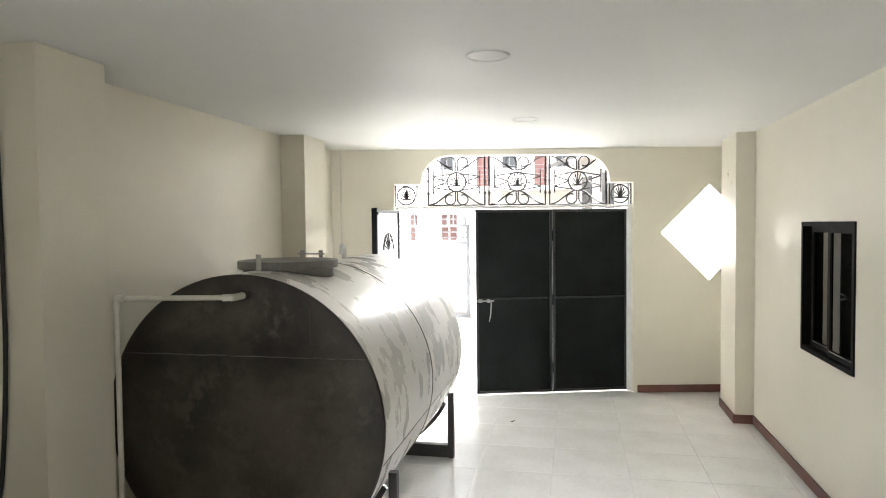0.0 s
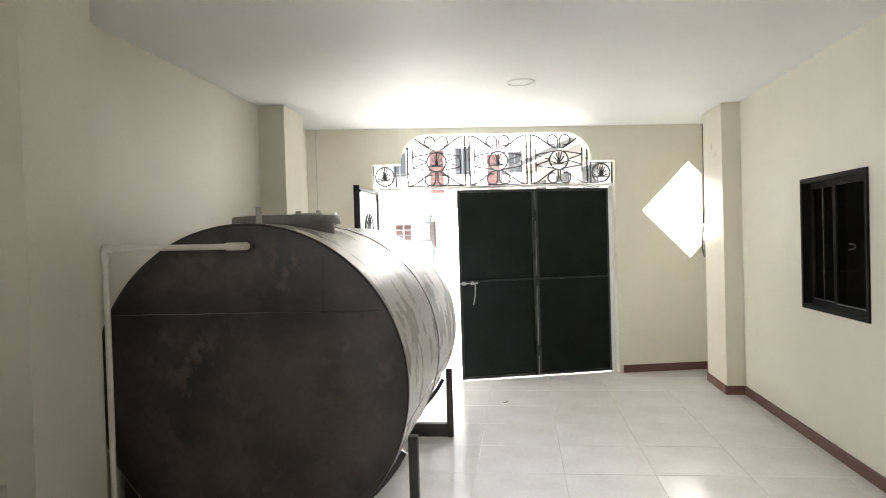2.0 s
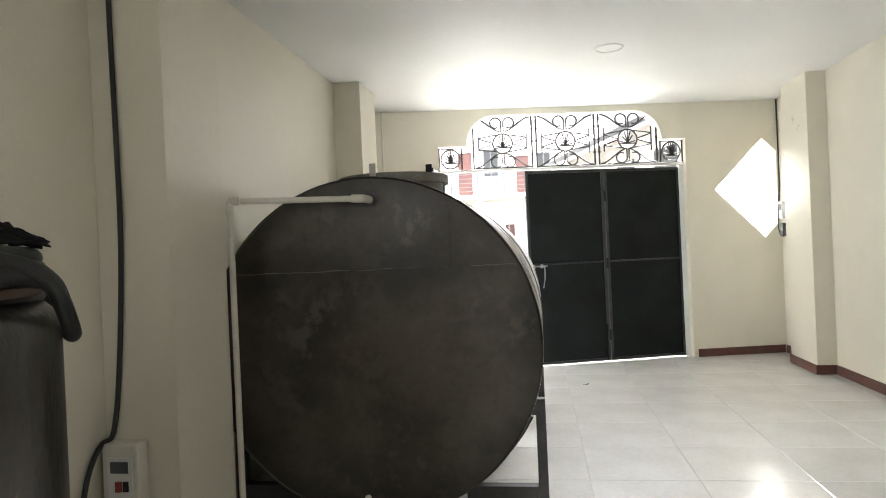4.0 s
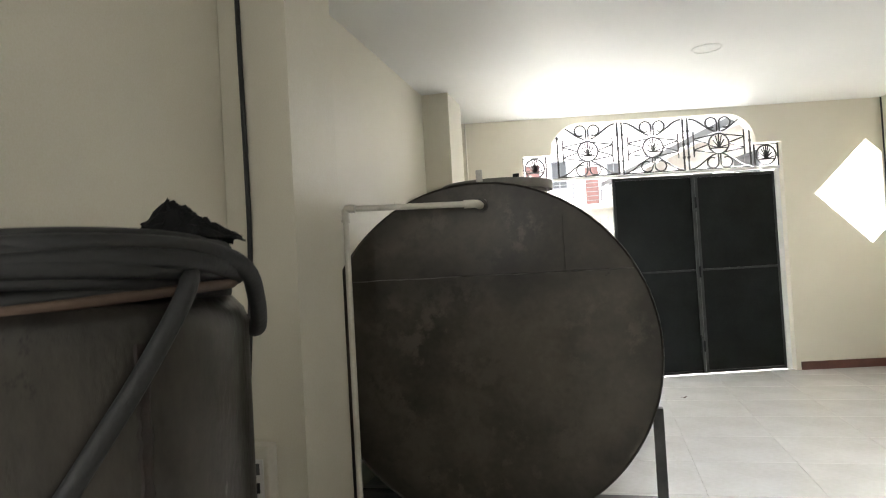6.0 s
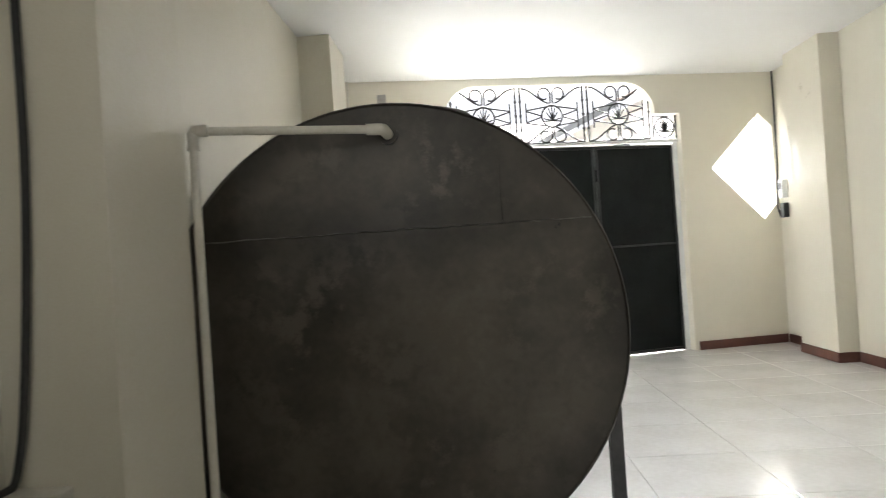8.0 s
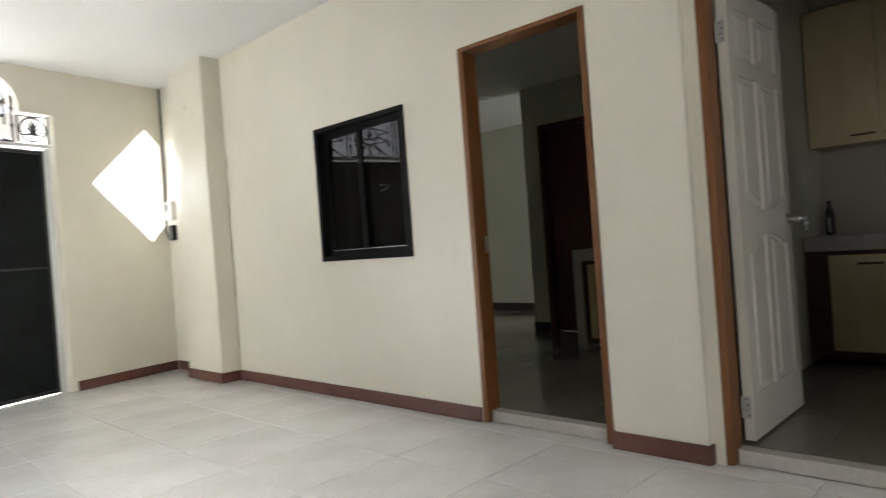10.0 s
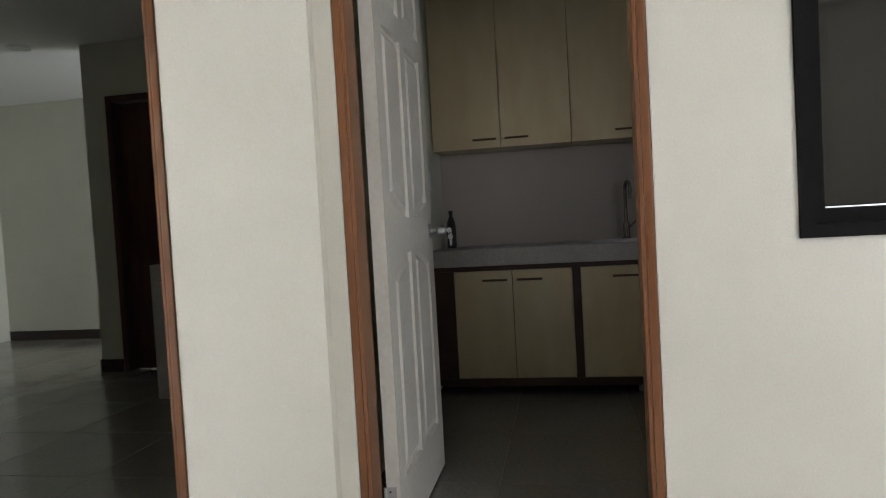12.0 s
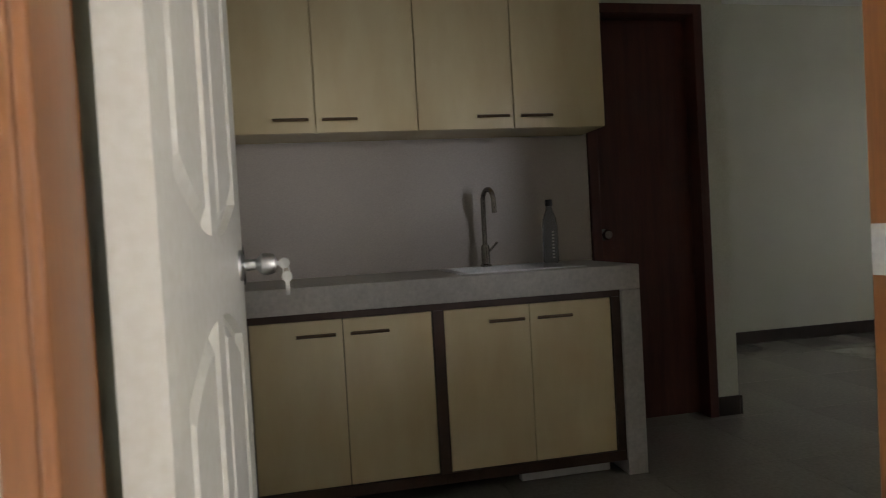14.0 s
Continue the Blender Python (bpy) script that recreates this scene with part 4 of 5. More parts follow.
# ---- kitchens ----
def bar_handle(parent, x, y, z, ln=0.11):
    bm = rod(bmesh.new(), (x - 0.022, y - ln / 2, z), (x - 0.022, y + ln / 2, z), 0.0065, 8)
    for e in (-0.35, 0.35):
        rod(bm, (x - 0.022, y + e * ln, z), (x, y + e * ln, z), 0.004, 6)
    part("handle", bm, M_BRASS, parent, "slim bronze bar handle")


def base_cabinet(y0, y1, x, xb):
    """A two-door base cabinet, y0 < y1."""
    c = tagged(empty("base_cabinet", 0, 0, 0), "beige laminate two-door base cabinet with bronze handles", "cabinet", "base cabinets")
    part("body", boxes((x + 0.022, xb, y0, y1, 0.172, 0.80)), M_TRIM, c)
    ym = (y0 + y1) / 2
    for a, b, hy in ((y0, ym - 0.0015, ym - 0.10), (ym + 0.0015, y1, ym + 0.10)):
        d = part("door", boxes((x, x + 0.019, a, b, 0.172, 0.805), bevel=0.002), M_CAB, c)
        bar_handle(d, x, hy, 0.75, 0.145)
    return c


def wall_cabinet(y0, y1, x, xb, z0=1.55, z1=2.5):
    c = tagged(empty("wall_cabinet", 0, 0, 0), "beige laminate two-door wall cabinet with bronze handles", "cabinet", "wall cabinets")
    part("body", boxes((x + 0.022, xb, y0, y1, z0, z1)), M_CAB, c)
    ym = (y0 + y1) / 2
    for a, b, hy in ((y0, ym - 0.0015, ym - 0.10), (ym + 0.0015, y1, ym + 0.10)):
        d = part("door", boxes((x, x + 0.019, a + 0.001, b - 0.001, z0, z1), bevel=0.002), M_CAB, c)
        bar_handle(d, x, hy, z0 + 0.052, 0.145)
    return c


KX, KB = 1.975, 2.553
counter = tagged(empty("kitchen_counter", 0, 0, 0), "grey tiled concrete kitchen counter with dark brown trim", "counter")
SY0, SY1 = 2.12, 2.62
part("worktop", boxes((KX, 2.06, 1.90, 3.592, 0.835, 0.935), (2.061, KB, 1.90, SY0, 0.835, 0.935), (2.061, KB, SY1, 3.592, 0.835, 0.935),
                      (2.47, KB, SY0, SY1, 0.835, 0.935), bevel=0.003), M_COUNTER, counter)
part("end_panel", boxes((KX, KB, 1.90, 1.985, INZ, 0.833), bevel=0.003), M_COUNTER, counter)
part("trim_frame", boxes((KX + 0.012, KX + 0.05, 1.986, 3.592, 0.808, 0.834), (KX + 0.012, KX + 0.05, 2.724, 2.768, 0.171, 0.807),
                         (KX + 0.012, KX + 0.05, 1.986, 2.022, 0.171, 0.807), (KX + 0.012, KX + 0.05, 3.456, 3.592, 0.171, 0.807),
                         (KX + 0.012, KX + 0.05, 1.986, 3.592, 0.13, 0.17)), M_TRIM, counter)
part("toe_kick", boxes((2.20, 2.24, 1.986, 3.592, INZ, 0.129)), M_TRIM, counter)
base_cabinet(2.024, 2.722, 1.996, 2.54)
base_cabinet(2.770, 3.454, 1.996, 2.54)
wall_cabinet(1.87, 2.73, 2.28, KB)
wall_cabinet(2.732, 3.592, 2.28, KB)
setting(part("backsplash", boxes((KB + 0.0005, KB + 0.0065, 1.845, 3.597, 0.936, 1.549)), M_SPLASH), "taupe grey tiled kitchen backsplash", "backsplash")

sink = tagged(empty("kitchen_sink", 0, 0, 0), "stainless steel kitchen sink set in the counter", "sink")
bm = boxes((2.05, 2.48, SY0 - 0.02, SY0 + 0.015, 0.9355, 0.939), (2.05, 2.48, SY1 - 0.015, SY1 + 0.02, 0.9355, 0.939),
           (2.05, 2.075, SY0 + 0.015, SY1 - 0.015, 0.9355, 0.939), (2.45, 2.48, SY0 + 0.015, SY1 - 0.015, 0.9355, 0.939))
part("rim", bm, M_STEEL, sink)
part("bowl", boxes((2.075, 2.078, SY0 + 0.015, SY1 - 0.015, 0.78, 0.9355), (2.447, 2.45, SY0 + 0.015, SY1 - 0.015, 0.78, 0.9355),
                   (2.078, 2.447, SY0 + 0.015, SY0 + 0.018, 0.78, 0.9355), (2.078, 2.447, SY1 - 0.018, SY1 - 0.015, 0.78, 0.9355),
                   (2.078, 2.447, SY0 + 0.018, SY1 - 0.018, 0.78, 0.784)), M_STEEL, sink)
tap = tagged(empty("kitchen_tap", 2.46, 2.415, 0.939), "tall chrome gooseneck kitchen tap", "tap")
part("base", lathe(bmesh.new(), [(0, 0), (0.026, 0), (0.026, 0.008), (0.02, 0.012), (0.02, 0.09), (0.016, 0.1), (0, 0.1)], 20), M_TAP, tap, smooth=True)
part("spout", tube(bmesh.new(), [(0, 0, 0.09), (0, 0, 0.30)] + [(-0.055 + 0.055 * math.cos(radians(t)), -0.02 * (1 - math.cos(radians(t))) / 2, 0.30 + 0.055 * math.sin(radians(t))) for t in range(15, 181, 15)] +
                   [(-0.112, -0.02, 0.27), (-0.115, -0.02, 0.245)], 0.011, 12), M_TAP, tap, smooth=True)
part("lever", rod(bmesh.new(), (0.0, -0.02, 0.07), (0.0, -0.06, 0.11), 0.005, 8), M_TAP, tap)


def bottle(x, y, z, label, h=0.30, r=0.037, m=None):
    b = tagged(empty("bottle", x, y, z), label, "bottle")
    part("body", lathe(bmesh.new(), [(0, 0.002), (r * 0.85, 0.0), (r, 0.01), (r, h * 0.2), (r * 0.93, h * 0.24), (r, h * 0.28), (r, h * 0.56), (r * 0.85, h * 0.7), (r * 0.45, h * 0.83), (r * 0.36, h * 0.9), (0, h * 0.9)], 24),
         m or M_BOTTLE, b, smooth=True)
    part("cap", rod(bmesh.new(), (0, 0, h * 0.9), (0, 0, h), r * 0.45, 14), M_BLACK, b, "black screw cap")
    bm = bmesh.new()
    for k in range(9):
        box(bm, -r - 0.001, -r + 0.004, -0.005, 0.005, h * 0.08 + k * h * 0.05, h * 0.08 + k * h * 0.05 + 0.008)
    part("label_marks", bm, M_WHITE, b, "white printed marks")
    return b


bottle(2.44, 2.10, 0.935, "clear plastic bottle with black cap on the counter")
bottle(2.36, 3.515, 0.935, "small dark bottle at the counter's wall end", 0.24, 0.03, M_BLACK)
tagged(part("plank", boxes((2.06, 2.10, 2.03, 2.42, INZ, INZ + 0.035), bevel=0.003), M_WHITE), "short pale board lying under the counter", "board")


def dark_door(name, x, d, label):
    y0, y1, top = d
    ob = setting(empty(name, 0, 0, 0), label, "door")
    w = 0.05
    for a, b in ((y0, y0 + w), (y1 - w, y1)):
        part("jamb", boxes((x - 0.02, x + 0.13, a, b, INZ, top), bevel=0.003), M_DARKWOOD, ob)
    part("head", boxes((x - 0.02, x + 0.13, y0 + w + 0.001, y1 - w - 0.001, top - w, top), bevel=0.003), M_DARKWOOD, ob)
    part("leaf", boxes((x + 0.07, x + 0.105, y0 + w + 0.003, y1 - w - 0.003, INZ + 0.01, top - w - 0.003), bevel=0.003), M_DARKWOOD, ob)
    return ob


dd = dark_door("door_3", 2.56, (1.184, 1.838, 2.2), "closed dark red-brown wooden door")
part("knob", lathe(bmesh.new(), [(0, 0), (0.03, 0), (0.012, 0.01), (0.012, 0.03), (0.026, 0.045), (0.02, 0.062), (0, 0.064)], 20,
                   Matrix.Translation((2.63, 1.74, 1.05)) @ pose(0, 0, 0, 0, -90, 0)), M_TAP, dd, "round steel knob", smooth=True)
dark_door("door_4", 2.80, (5.502, 6.258, 2.23), "dark red-brown wooden door in its frame")

counter2 = tagged(empty("kitchen_counter", 0, 0, 0), "grey tiled concrete kitchen counter in the other flat", "counter")
part("worktop", boxes((KX, 2.775, PW[1] + 0.004, 5.42, 0.835, 0.935), bevel=0.003), M_COUNTER, counter2)
part("end_panel", boxes((KX, 2.775, 5.335, 5.42, INZ, 0.833), bevel=0.003), M_COUNTER, counter2)
part("trim_frame", boxes((KX + 0.012, KX + 0.05, PW[1] + 0.004, 5.334, 0.808, 0.834), (KX + 0.012, KX + 0.05, 5.298, 5.334, 0.171, 0.807), (KX + 0.012, KX + 0.05, PW[1] + 0.004, 5.334, 0.13, 0.17)), M_TRIM, counter2)
part("toe_kick", boxes((2.20, 2.24, PW[1] + 0.004, 5.334, INZ, 0.129)), M_TRIM, counter2)
base_cabinet(4.60, 5.296, 1.996, 2.76)
base_cabinet(3.88, 4.56, 1.996, 2.76)
wall_cabinet(4.66, 5.42, 2.42, 2.775)
wall_cabinet(3.806, 4.658, 2.42, 2.775)


def baseboard_in(name, rows):
    return setting(part(name, boxes(*rows, bevel=0.003), M_BASEIN), "dark brown painted baseboard", "baseboard")


baseboard_in("baseboard_7", [(2.546, 2.558, 1.056, 1.18, INZ, INZ + 0.10), (2.546, 2.682, 1.041, 1.053, INZ, INZ + 0.10)])
baseboard_in("baseboard_8", [(4.186, 4.198, YBACK, PW[0], INZ, INZ + 0.10)])
baseboard_in("baseboard_9", [(2.786, 2.798, 6.27, 6.458, INZ, INZ + 0.10), (2.786, 2.92, 6.462, 6.474, INZ, INZ + 0.10)])
baseboard_in("baseboard_10", [(4.446, 4.458, PW[1], 8.898, INZ, INZ + 0.10)])

# ---- ceiling lights, meter, cables ----
def downlight(x, y, r=0.115):
    o = tagged(empty("ceiling_light", x, y, CEIL), "round white flush ceiling light, switched off", "ceiling light", "ceiling lights")
    part("trim_ring", lathe(bmesh.new(), [(r - 0.018, -0.001), (r - 0.014, -0.008), (r - 0.002, -0.006), (r, -0.001)], 40), M_WHITE, o, smooth=True)
    part("diffuser", lathe(bmesh.new(), [(0, -0.0045), (r * 0.5, -0.0042), (r - 0.017, -0.003)], 40), M_WHITE, o)
    return o


downlight(-2.16, 4.22)
downlight(-2.12, 6.33)
o = downlight(2.7, 6.9, 0.09)
o.location.z = 2.65

# ---- street and the houses opposite ----
ground = part("ground", boxes((-400, 400, -400, 400, -0.30, -0.06)), M_STREET)
setting(ground, "pale sunlit concrete ground and street", "ground")

breaker = tagged(empty("breaker_box", -4.375, 3.4545, 0.52, -90), "beige surface-mounted breaker box with red switch", "breaker box")
part("box", boxes((0.0, 0.075, -0.075, 0.075, -0.14, 0.13), bevel=0.006), M_PVC, breaker)
part("cover", boxes((0.0755, 0.082, -0.05, 0.055, -0.11, 0.08), bevel=0.002), M_WHITE, breaker)
part("switch", boxes((0.0825, 0.094, -0.012, 0.012, -0.05, -0.01), bevel=0.002), M_RED, breaker, "red toggle switch")
part("switch", boxes((0.0825, 0.09, 0.018, 0.04, -0.05, -0.01), bevel=0.002), M_BLACK, breaker, "black toggle switch")
part("rating_plate", boxes((0.0825, 0.0835, -0.035, 0.04, 0.02, 0.065)), M_GREYP, breaker)
cable = tagged(empty("power_cable", 0, 0, 0), "black power cable hanging beside the pillar", "cable")
part("drop", tube(bmesh.new(), eased([(-4.378, 3.443, 2.85), (-4.376, 3.443, 2.3), (-4.37, 3.442, 1.8), (-4.37, 3.442, 1.45), (-4.388, 3.442, 1.1), (-4.412, 3.44, 0.82), (-4.43, 3.436, 0.70), (-4.44, 3.43, 0.66)]), 0.0105, 10), M_BLACK, cable, smooth=True)
part("tail", tube(bmesh.new(), eased([(-4.44, 3.43, 0.66), (-4.45, 3.37, 0.64), (-4.455, 3.30, 0.54), (-4.46, 3.26, 0.36), (-4.462, 3.25, 0.1), (-4.46, 3.25, 0.02)]), 0.0105, 10), M_BLACK, cable, smooth=True)

meter = tagged(empty("electric_meter", -0.002, 8.78, 1.60), "small white electric meter on the wall with cable", "meter")
part("case", boxes((-0.06, 0.0, -0.05, 0.05, -0.09, 0.10), bevel=0.008), M_WHITE, meter)
part("window", boxes((-0.064, -0.0605, -0.03, 0.03, 0.0, 0.07)), M_GREYP, meter)
part("terminal_block", boxes((-0.055, 0.0, -0.045, 0.045, -0.29, -0.14), bevel=0.006), M_BLACK, meter, "black terminal block")
mc = tagged(empty("meter_cable", 0, 0, 0), "dark cable running down the wall corner", "cable")
part("drop", tube(bmesh.new(), [(-0.02, 8.885, 2.855), (-0.02, 8.885, 2.3), (-0.022, 8.885, 1.9), (-0.05, 8.86, 1.6), (-0.06, 8.86, 1.42), (-0.05, 8.83, 1.33), (-0.03, 8.80, 1.31)], 0.009, 8), M_BLACK, mc, smooth=True)
pc = tagged(empty("wall_conduit", 0, 0, 0), "thin pale conduit in the wall corner", "conduit")
part("tube", rod(bmesh.new(), (-4.36, 8.02, 0.0), (-4.36, 8.02, 2.855), 0.010, 8), M_PVC, pc)

# fence across the street
fence_gate = tagged(empty("fence_gate", 0, 15.0, -0.06), "white sheet-steel fence gate with grey frame and spikes", "gate")
for x0, x1 in ((-6.24, -5.13), (-5.09, -3.98)):
    lf = part("leaf_frame", boxes((x0, x0 + 0.06, -0.03, 0.03, 0.02, 2.05), (x1 - 0.06, x1, -0.03, 0.03, 0.02, 2.05), (x0 + 0.06, x1 - 0.06, -0.03, 0.03, 1.99, 2.05),
                                  (x0 + 0.06, x1 - 0.06, -0.03, 0.03, 1.62, 1.67), (x0 + 0.06, x1 - 0.06, -0.03, 0.03, 0.32, 0.38), (x0 + 0.06, x1 - 0.06, -0.03, 0.03, 0.02, 0.07)), M_GREYP, fence_gate)
    part("sheet", boxes((x0 + 0.061, x1 - 0.061, -0.01, 0.0, 0.381, 1.619)), M_STUCCO, lf)
    for z in (1.75, 1.87):
        part("bar", boxes((x0 + 0.061, x1 - 0.061, -0.012, 0.012, z, z + 0.025)), M_GREYP, lf)
    for z in (0.15, 0.23):
        part("bar", boxes((x0 + 0.061, x1 - 0.061, -0.012, 0.012, z, z + 0.02)), M_GREYP, lf)
    for k in range(8):
        x = x0 + 0.08 + (x1 - x0 - 0.16) * k / 7
        part("spike", rod(bmesh.new(), (x, 0, 2.051), (x, 0, 2.36), 0.018, 6, 0.004), M_GREYP, lf)
    part("spike_rail", boxes((x0, x1, -0.008, 0.008, 2.15, 2.18)), M_GREYP, lf)


def street_pillar(x):
    p = tagged(empty("fence_pillar", x, 15.0, -0.06), "white plastered fence pillar with stepped cap", "pillar", "fence pillars")
    part("shaft", boxes((-0.25, 0.25, -0.25, 0.25, 0.0, 2.12), bevel=0.01), M_STUCCO, p)
    part("cap", boxes((-0.30, 0.30, -0.30, 0.30, 2.12, 2.19), (-0.36, 0.36, -0.36, 0.36, 2.191, 2.30), bevel=0.012), M_STUCCO, p)
    return p


for x in (-6.56, -3.66, -0.9, 2.0):
    street_pillar(x)
for x0, x1 in ((-3.40, -1.16), (-0.64, 1.74), (-11.0, -6.83)):
    fw = tagged(empty("fence_wall", 0, 15.0, -0.06), "low white fence wall topped with grey spiked rails", "fence")
    part("plinth", boxes((x0, x1, -0.1, 0.1, 0.0, 1.15), bevel=0.01), M_STUCCO, fw)
    for z in (1.3, 1.95):
        part("rail", boxes((x0, x1, -0.012, 0.012, z, z + 0.03)), M_GREYP, fw)
    n = int((x1 - x0) / 0.16)
    for k in range(n):
        x = x0 + 0.08 + (x1 - x0 - 0.16) * k / (n - 1)
        part("spike", rod(bmesh.new(), (x, 0.0, 1.15), (x, 0.0, 2.2), 0.012, 5, 0.004), M_GREYP, fw)

# the house opposite, far back in its yard
house = tagged(empty("white_house", 0, 33.0, -0.06), "white two-storey house with balcony and maroon doors", "house")
openings = [(-6.45, -5.75, 3.9, 6.0), (-3.62, -3.0, 3.9, 5.7), (-5.2, -4.45, 4.75, 6.1), (-2.6, -1.95, 4.75, 5.8), (-8.3, -7.6, 4.75, 6.0), (-10.4, -9.7, 4.75, 6.0),
            (-9.9, -9.0, 1.2, 2.6), (-8.3, -7.4, 1.2, 2.6), (-6.6, -5.7, 1.2, 2.6), (-4.6, -3.8, 0.1, 2.4)]
hx = sorted({-14.0, 1.0, *(v for o in openings for v in o[:2])})
hz = sorted({0.0, 7.0, *(v for o in openings for v in o[2:])})
part("wall", wall_grid(hx, hz, lambda u, z: not any(a < u < b and c < z < d for a, b, c, d in openings), 0.2, lambda u, d, z: (u, d, z)), M_STUCCO, house)
for k, (a, b, c, d) in enumerate(openings):
    if k in (0, 1, 9):
        dr = part("door", boxes((a, b, 0.06, 0.10, c, d)), M_MAROON, house, "maroon panelled door")
        for z0, z1 in ((c + 0.15, c + (d - c) * 0.45), (c + (d - c) * 0.52, d - 0.15)):
            part("panel", boxes((a + 0.1, b - 0.1, 0.045, 0.059, z0, z1), bevel=0.01), M_MAROON, dr)
    else:
        w = part("window", boxes((a, a + 0.06, 0.02, 0.1, c, d), (b - 0.06, b, 0.02, 0.1, c, d), (a + 0.06, b - 0.06, 0.02, 0.1, c, c + 0.06), (a + 0.06, b - 0.06, 0.02, 0.1, d - 0.06, d),
                                 ((a + b) / 2 - 0.03, (a + b) / 2 + 0.03, 0.02, 0.1, c + 0.06, d - 0.06)), M_STUCCO if c < 3 else M_GREYP, house)
        part("pane", boxes((a + 0.06, b - 0.06, 0.055, 0.065, c + 0.06, d - 0.06)), M_MAROON if c < 3 else M_DKGLASS, w)
    part("sill", boxes((a - 0.08, b + 0.08, -0.06, 0.0, c - 0.08, c - 0.001)), M_STUCCO, house)
part("balcony_slab", boxes((-9.2, -1.6, -1.3, 0.0, 3.62, 3.82), bevel=0.02), M_STUCCO, house)
for k in range(5):
    part("balcony_rail", boxes((-9.2, -1.6, -1.27, -1.24, 3.98 + 0.2 * k, 4.01 + 0.2 * k)), M_GREYP, house)
for k in range(7):
    x = -9.15 + 7.5 * k / 6
    part("balcony_post", boxes((x - 0.04, x + 0.04, -1.29, -1.22, 3.82, 4.86)), M_GREYP, house)
for x in (-9.0, -5.35, -1.8):
    part("porch_column", boxes((x - 0.15, x + 0.15, -1.25, -0.95, 0.0, 3.62), bevel=0.01), M_STUCCO, house)
rf = bmesh.new()
box(rf, -14.0, 1.0, 0.0, 6.0, 7.001, 7.15)
part("roof", rf, M_STUCCO, house)

# long low house on the other side, its eave running away from the street
side = tagged(empty("side_house", 0.9, 19.0, -0.06, 14.0), "pale house with long sloping corrugated eave", "house")
part("wall", boxes((0.5, 5.0, 0.0, 13.0, 0.0, 4.9)), M_STUCCO, side)
bm = bmesh.new()
for k in range(60):
    y0 = -0.6 + 14.0 * k / 60
    for x0, z0, x1, z1 in ((-0.5, 4.75, 2.8, 6.2),):
        dz = 0.03 if k % 2 else 0.0
        q = [bm.verts.new(p) for p in ((x0, y0, z0 + dz), (x0, y0 + 14.0 / 60, z0 + 0.03 - dz), (x1, y0 + 14.0 / 60, z1 + 0.03 - dz), (x1, y0, z1 + dz))]
        bm.faces.new(q)
g = bmesh.ops.extrude_face_region(bm, geom=bm.faces[:])
bmesh.ops.translate(bm, verts=[v for v in g["geom"] if isinstance(v, bmesh.types.BMVert)], vec=(0, 0, 0.02))
part("roof", bm, M_ROOF, side)
part("fascia", boxes((-0.54, -0.505, -0.6, 13.4, 4.6, 4.78)), M_GREYP, side)
for k in range(4):
    wn = part("window", boxes((0.44, 0.498, 0.8 + 3 * k, 2.2 + 3 * k, 2.6, 4.0), bevel=0.01), M_GREYP, side)
    part("pane", boxes((0.43, 0.439, 0.88 + 3 * k, 1.46 + 3 * k, 2.68, 3.92), (0.43, 0.439, 1.54 + 3 * k, 2.12 + 3 * k, 2.68, 3.92)), M_DKGLASS, wn)

# small things: a leaf shape for litter by the gate, a scribble on the window, a switch in the kitchen
lf = bmesh.new()
vs = [lf.verts.new((0.035 * math.cos(t) * (1 + 0.3 * math.cos(t)), 0.016 * math.sin(t), 0.006 + 0.006 * math.cos(2 * t))) for t in (2 * math.pi * k / 12 for k in range(12))]
c0 = lf.verts.new((0.0, 0.0, 0.003))
for k in range(12):
    lf.faces.new((vs[k], vs[(k + 1) % 12], c0))
lfo = tagged(part("floor_litter", lf, M_TRIM), "small curled brown bit of litter on the tiles", "leaf")
lfo.matrix_world = pose(-2.35, 7.35, 0.001, 0, 0, 35)
scr = tube(bmesh.new(), [(0.0235, 5.60 + 0.045 * math.sin(2 * t), 1.48 + 0.022 * math.sin(t + 0.6)) for t in (2 * math.pi * k / 30 for k in range(27))], 0.0012, 5)
part("scribble", scr, M_GREYP, win1, "faint looped scribble on the glass")
sw = tagged(empty("light_switch", 2.12, PW[0] - 0.001, 1.36), "small white light switch on the kitchen wall", "light switch")
part("plate", boxes((-0.035, 0.035, -0.008, 0.0, -0.055, 0.055), bevel=0.003), M_WHITE, sw)
part("rocker", boxes((-0.012, 0.012, -0.013, -0.0085, -0.02, 0.02), bevel=0.002), M_WHITE, sw)

# ---- floor tiles ----
floor = part("floor", boxes((XL - 0.1, XR + 0.1, YBACK - 0.1, 9.2, -0.059, -0.003)), M_GROUT)
setting(floor, "white glossy porcelain tile floor with grey joints", "floor")


def clip(poly, a, b, c):
    """Keeps the part of a polygon with a x + b y <= c."""
    res = []
    for i in range(len(poly)):
        p, q = poly[i], poly[(i + 1) % len(poly)]
        dp, dq = a * p[0] + b * p[1] - c, a * q[0] + b * q[1] - c
        if dp <= 0:
            res.append(p)
        if dp * dq < 0:
            t = dp / (dp - dq)
            res.append((p[0] + t * (q[0] - p[0]), p[1] + t * (q[1] - p[1])))
    return res


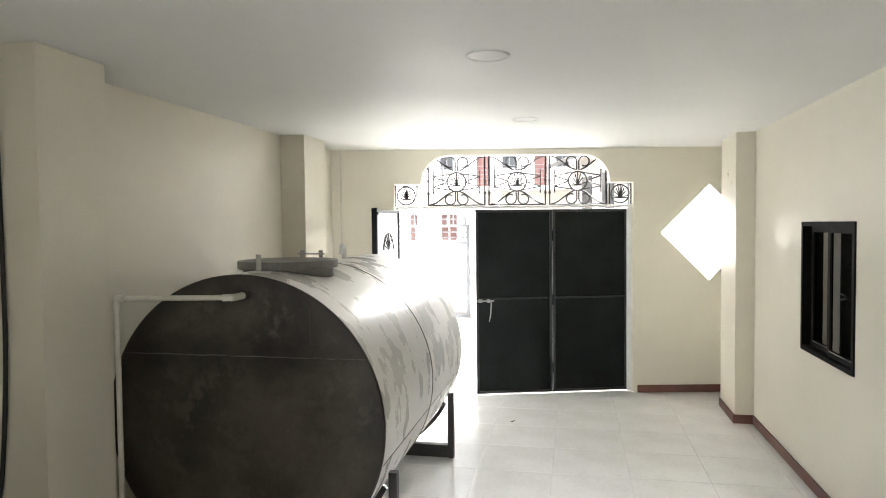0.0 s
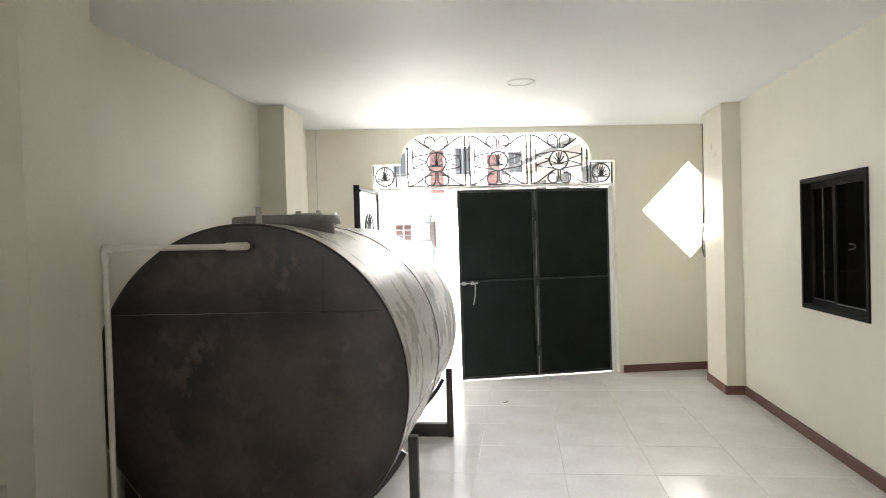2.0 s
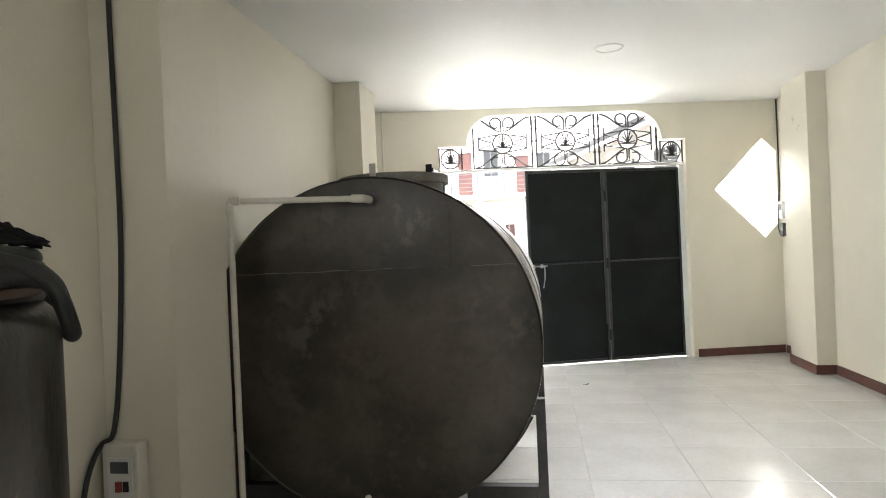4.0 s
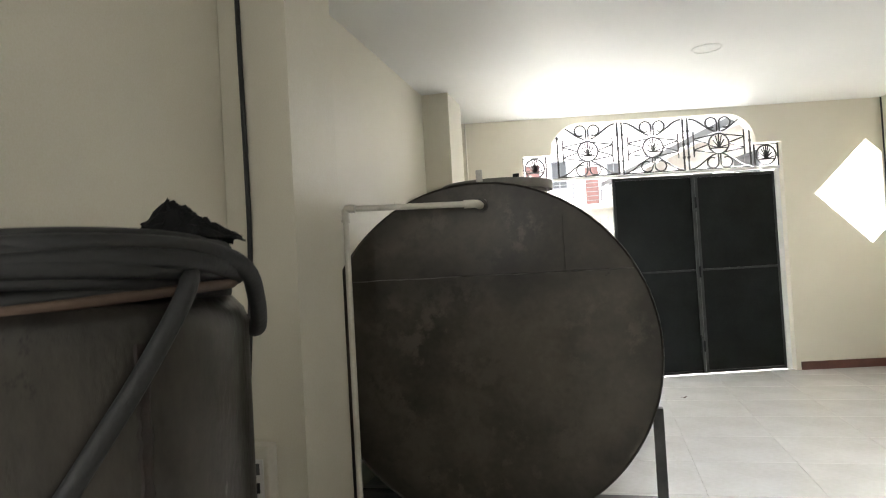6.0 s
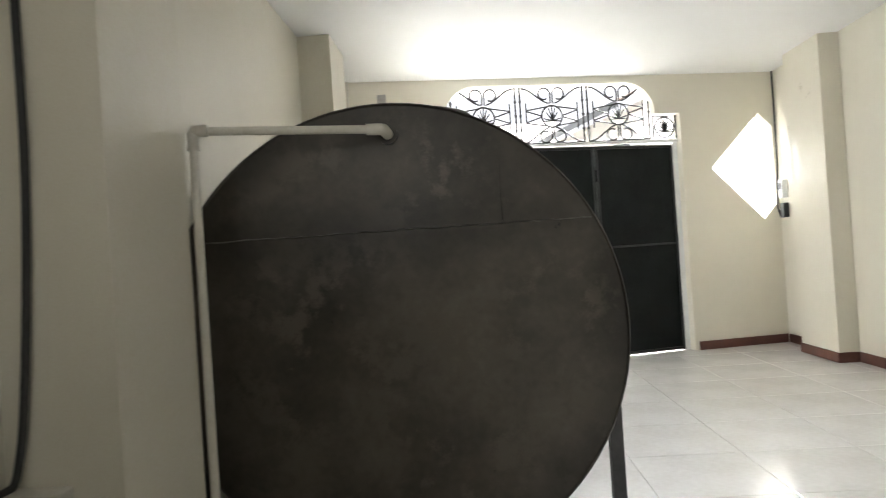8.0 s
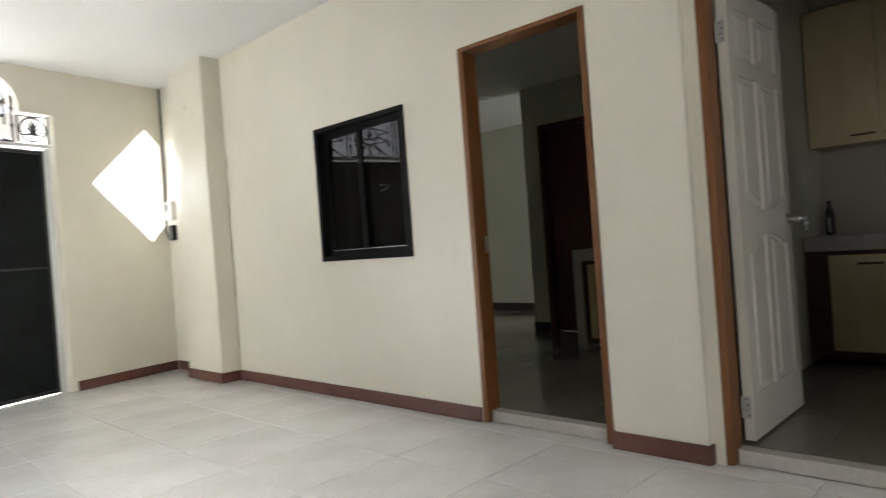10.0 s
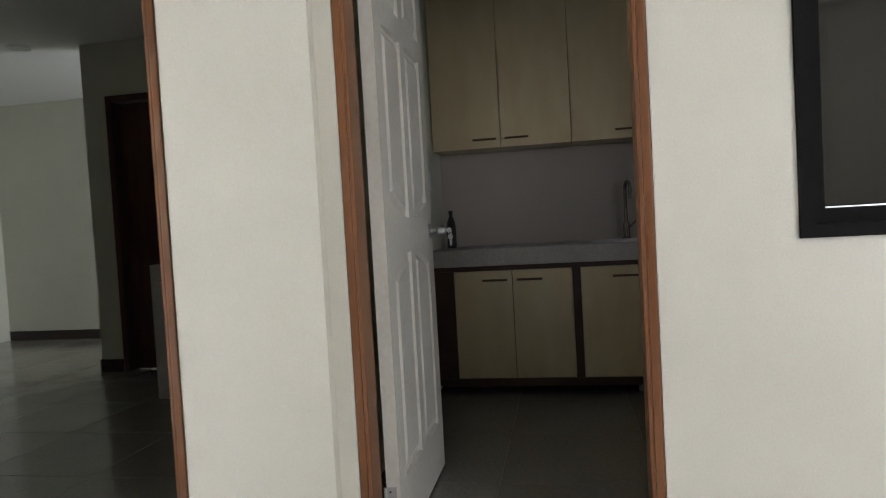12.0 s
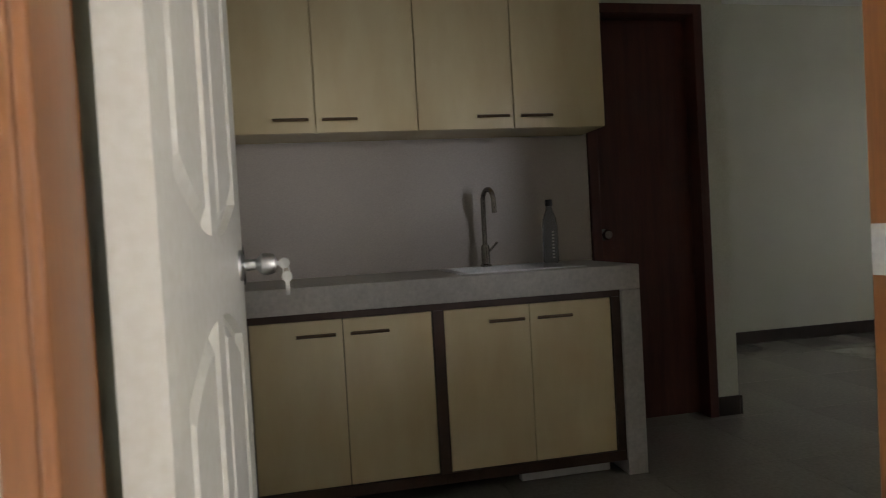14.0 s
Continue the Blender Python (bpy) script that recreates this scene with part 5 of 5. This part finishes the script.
def slab(poly, z1, h, bev=0.0025):
    """A thin tile with eased edges from a convex outline."""
    n = len(poly)
    cx, cy = sum(p[0] for p in poly) / n, sum(p[1] for p in poly) / n
    sz = max(max(abs(p[0] - cx), abs(p[1] - cy)) for p in poly)
    k = max(0.5, 1 - bev / sz)
    vs = [(x, y, z1 - h) for x, y in poly] + [(x, y, z1 - 0.0012) for x, y in poly] + [(cx + (x - cx) * k, cy + (y - cy) * k, z1) for x, y in poly]
    fs = [tuple(range(2 * n, 3 * n))]
    for lv in (0, n):
        fs += [(lv + i, lv + (i + 1) % n, lv + n + (i + 1) % n, lv + n + i) for i in range(n)]
    me = bpy.data.meshes.new("tile")
    me.from_pydata(vs, [], fs)
    return me


def tile_floor(parent, x0, y0, size, bounds, material, z, gap=0.003, extra=()):
    """Lays square tiles on a lattice through (x0, y0), cut to the bounds."""
    bx0, bx1, by0, by1 = bounds
    h = size / 2 - gap / 2
    full = slab([(-h, -h), (h, -h), (h, h), (-h, h)], 0.0, 0.004)
    full.materials.append(material)
    for i in range(math.floor((bx0 - x0) / size), math.ceil((bx1 - x0) / size) + 1):
        for j in range(math.floor((by0 - y0) / size), math.ceil((by1 - y0) / size) + 1):
            cx, cy = x0 + (i + 0.5) * size, y0 + (j + 0.5) * size
            sq = [(cx - h, cy - h), (cx + h, cy - h), (cx + h, cy + h), (cx - h, cy + h)]
            pl = sq
            for a, b, c in ((-1, 0, -bx0), (1, 0, bx1), (0, -1, -by0), (0, 1, by1), *extra):
                pl = clip(pl, a, b, c)
                if len(pl) < 3:
                    break
            if len(pl) < 3:
                continue
            if pl == sq:
                me = full
            else:
                me = slab([(x - cx, y - cy) for x, y in pl], 0.0, 0.004)
                me.materials.append(material)
            t = new("tile", me)
            t.location = (cx, cy, z)
            t.parent = parent


tile_floor(floor, -1.904, 6.645, 0.6, (XL + 0.001, XR + 0.03, YBACK + 0.001, 9.2), M_TILE, 0.0, extra=((-0.2, 1, GY + 0.17),))
tile_floor(floor_in, 0.104, 3.70, 0.6, (0.104, 4.6, YBACK, 9.9), M_INFLOOR, INZ, gap=0.0012)
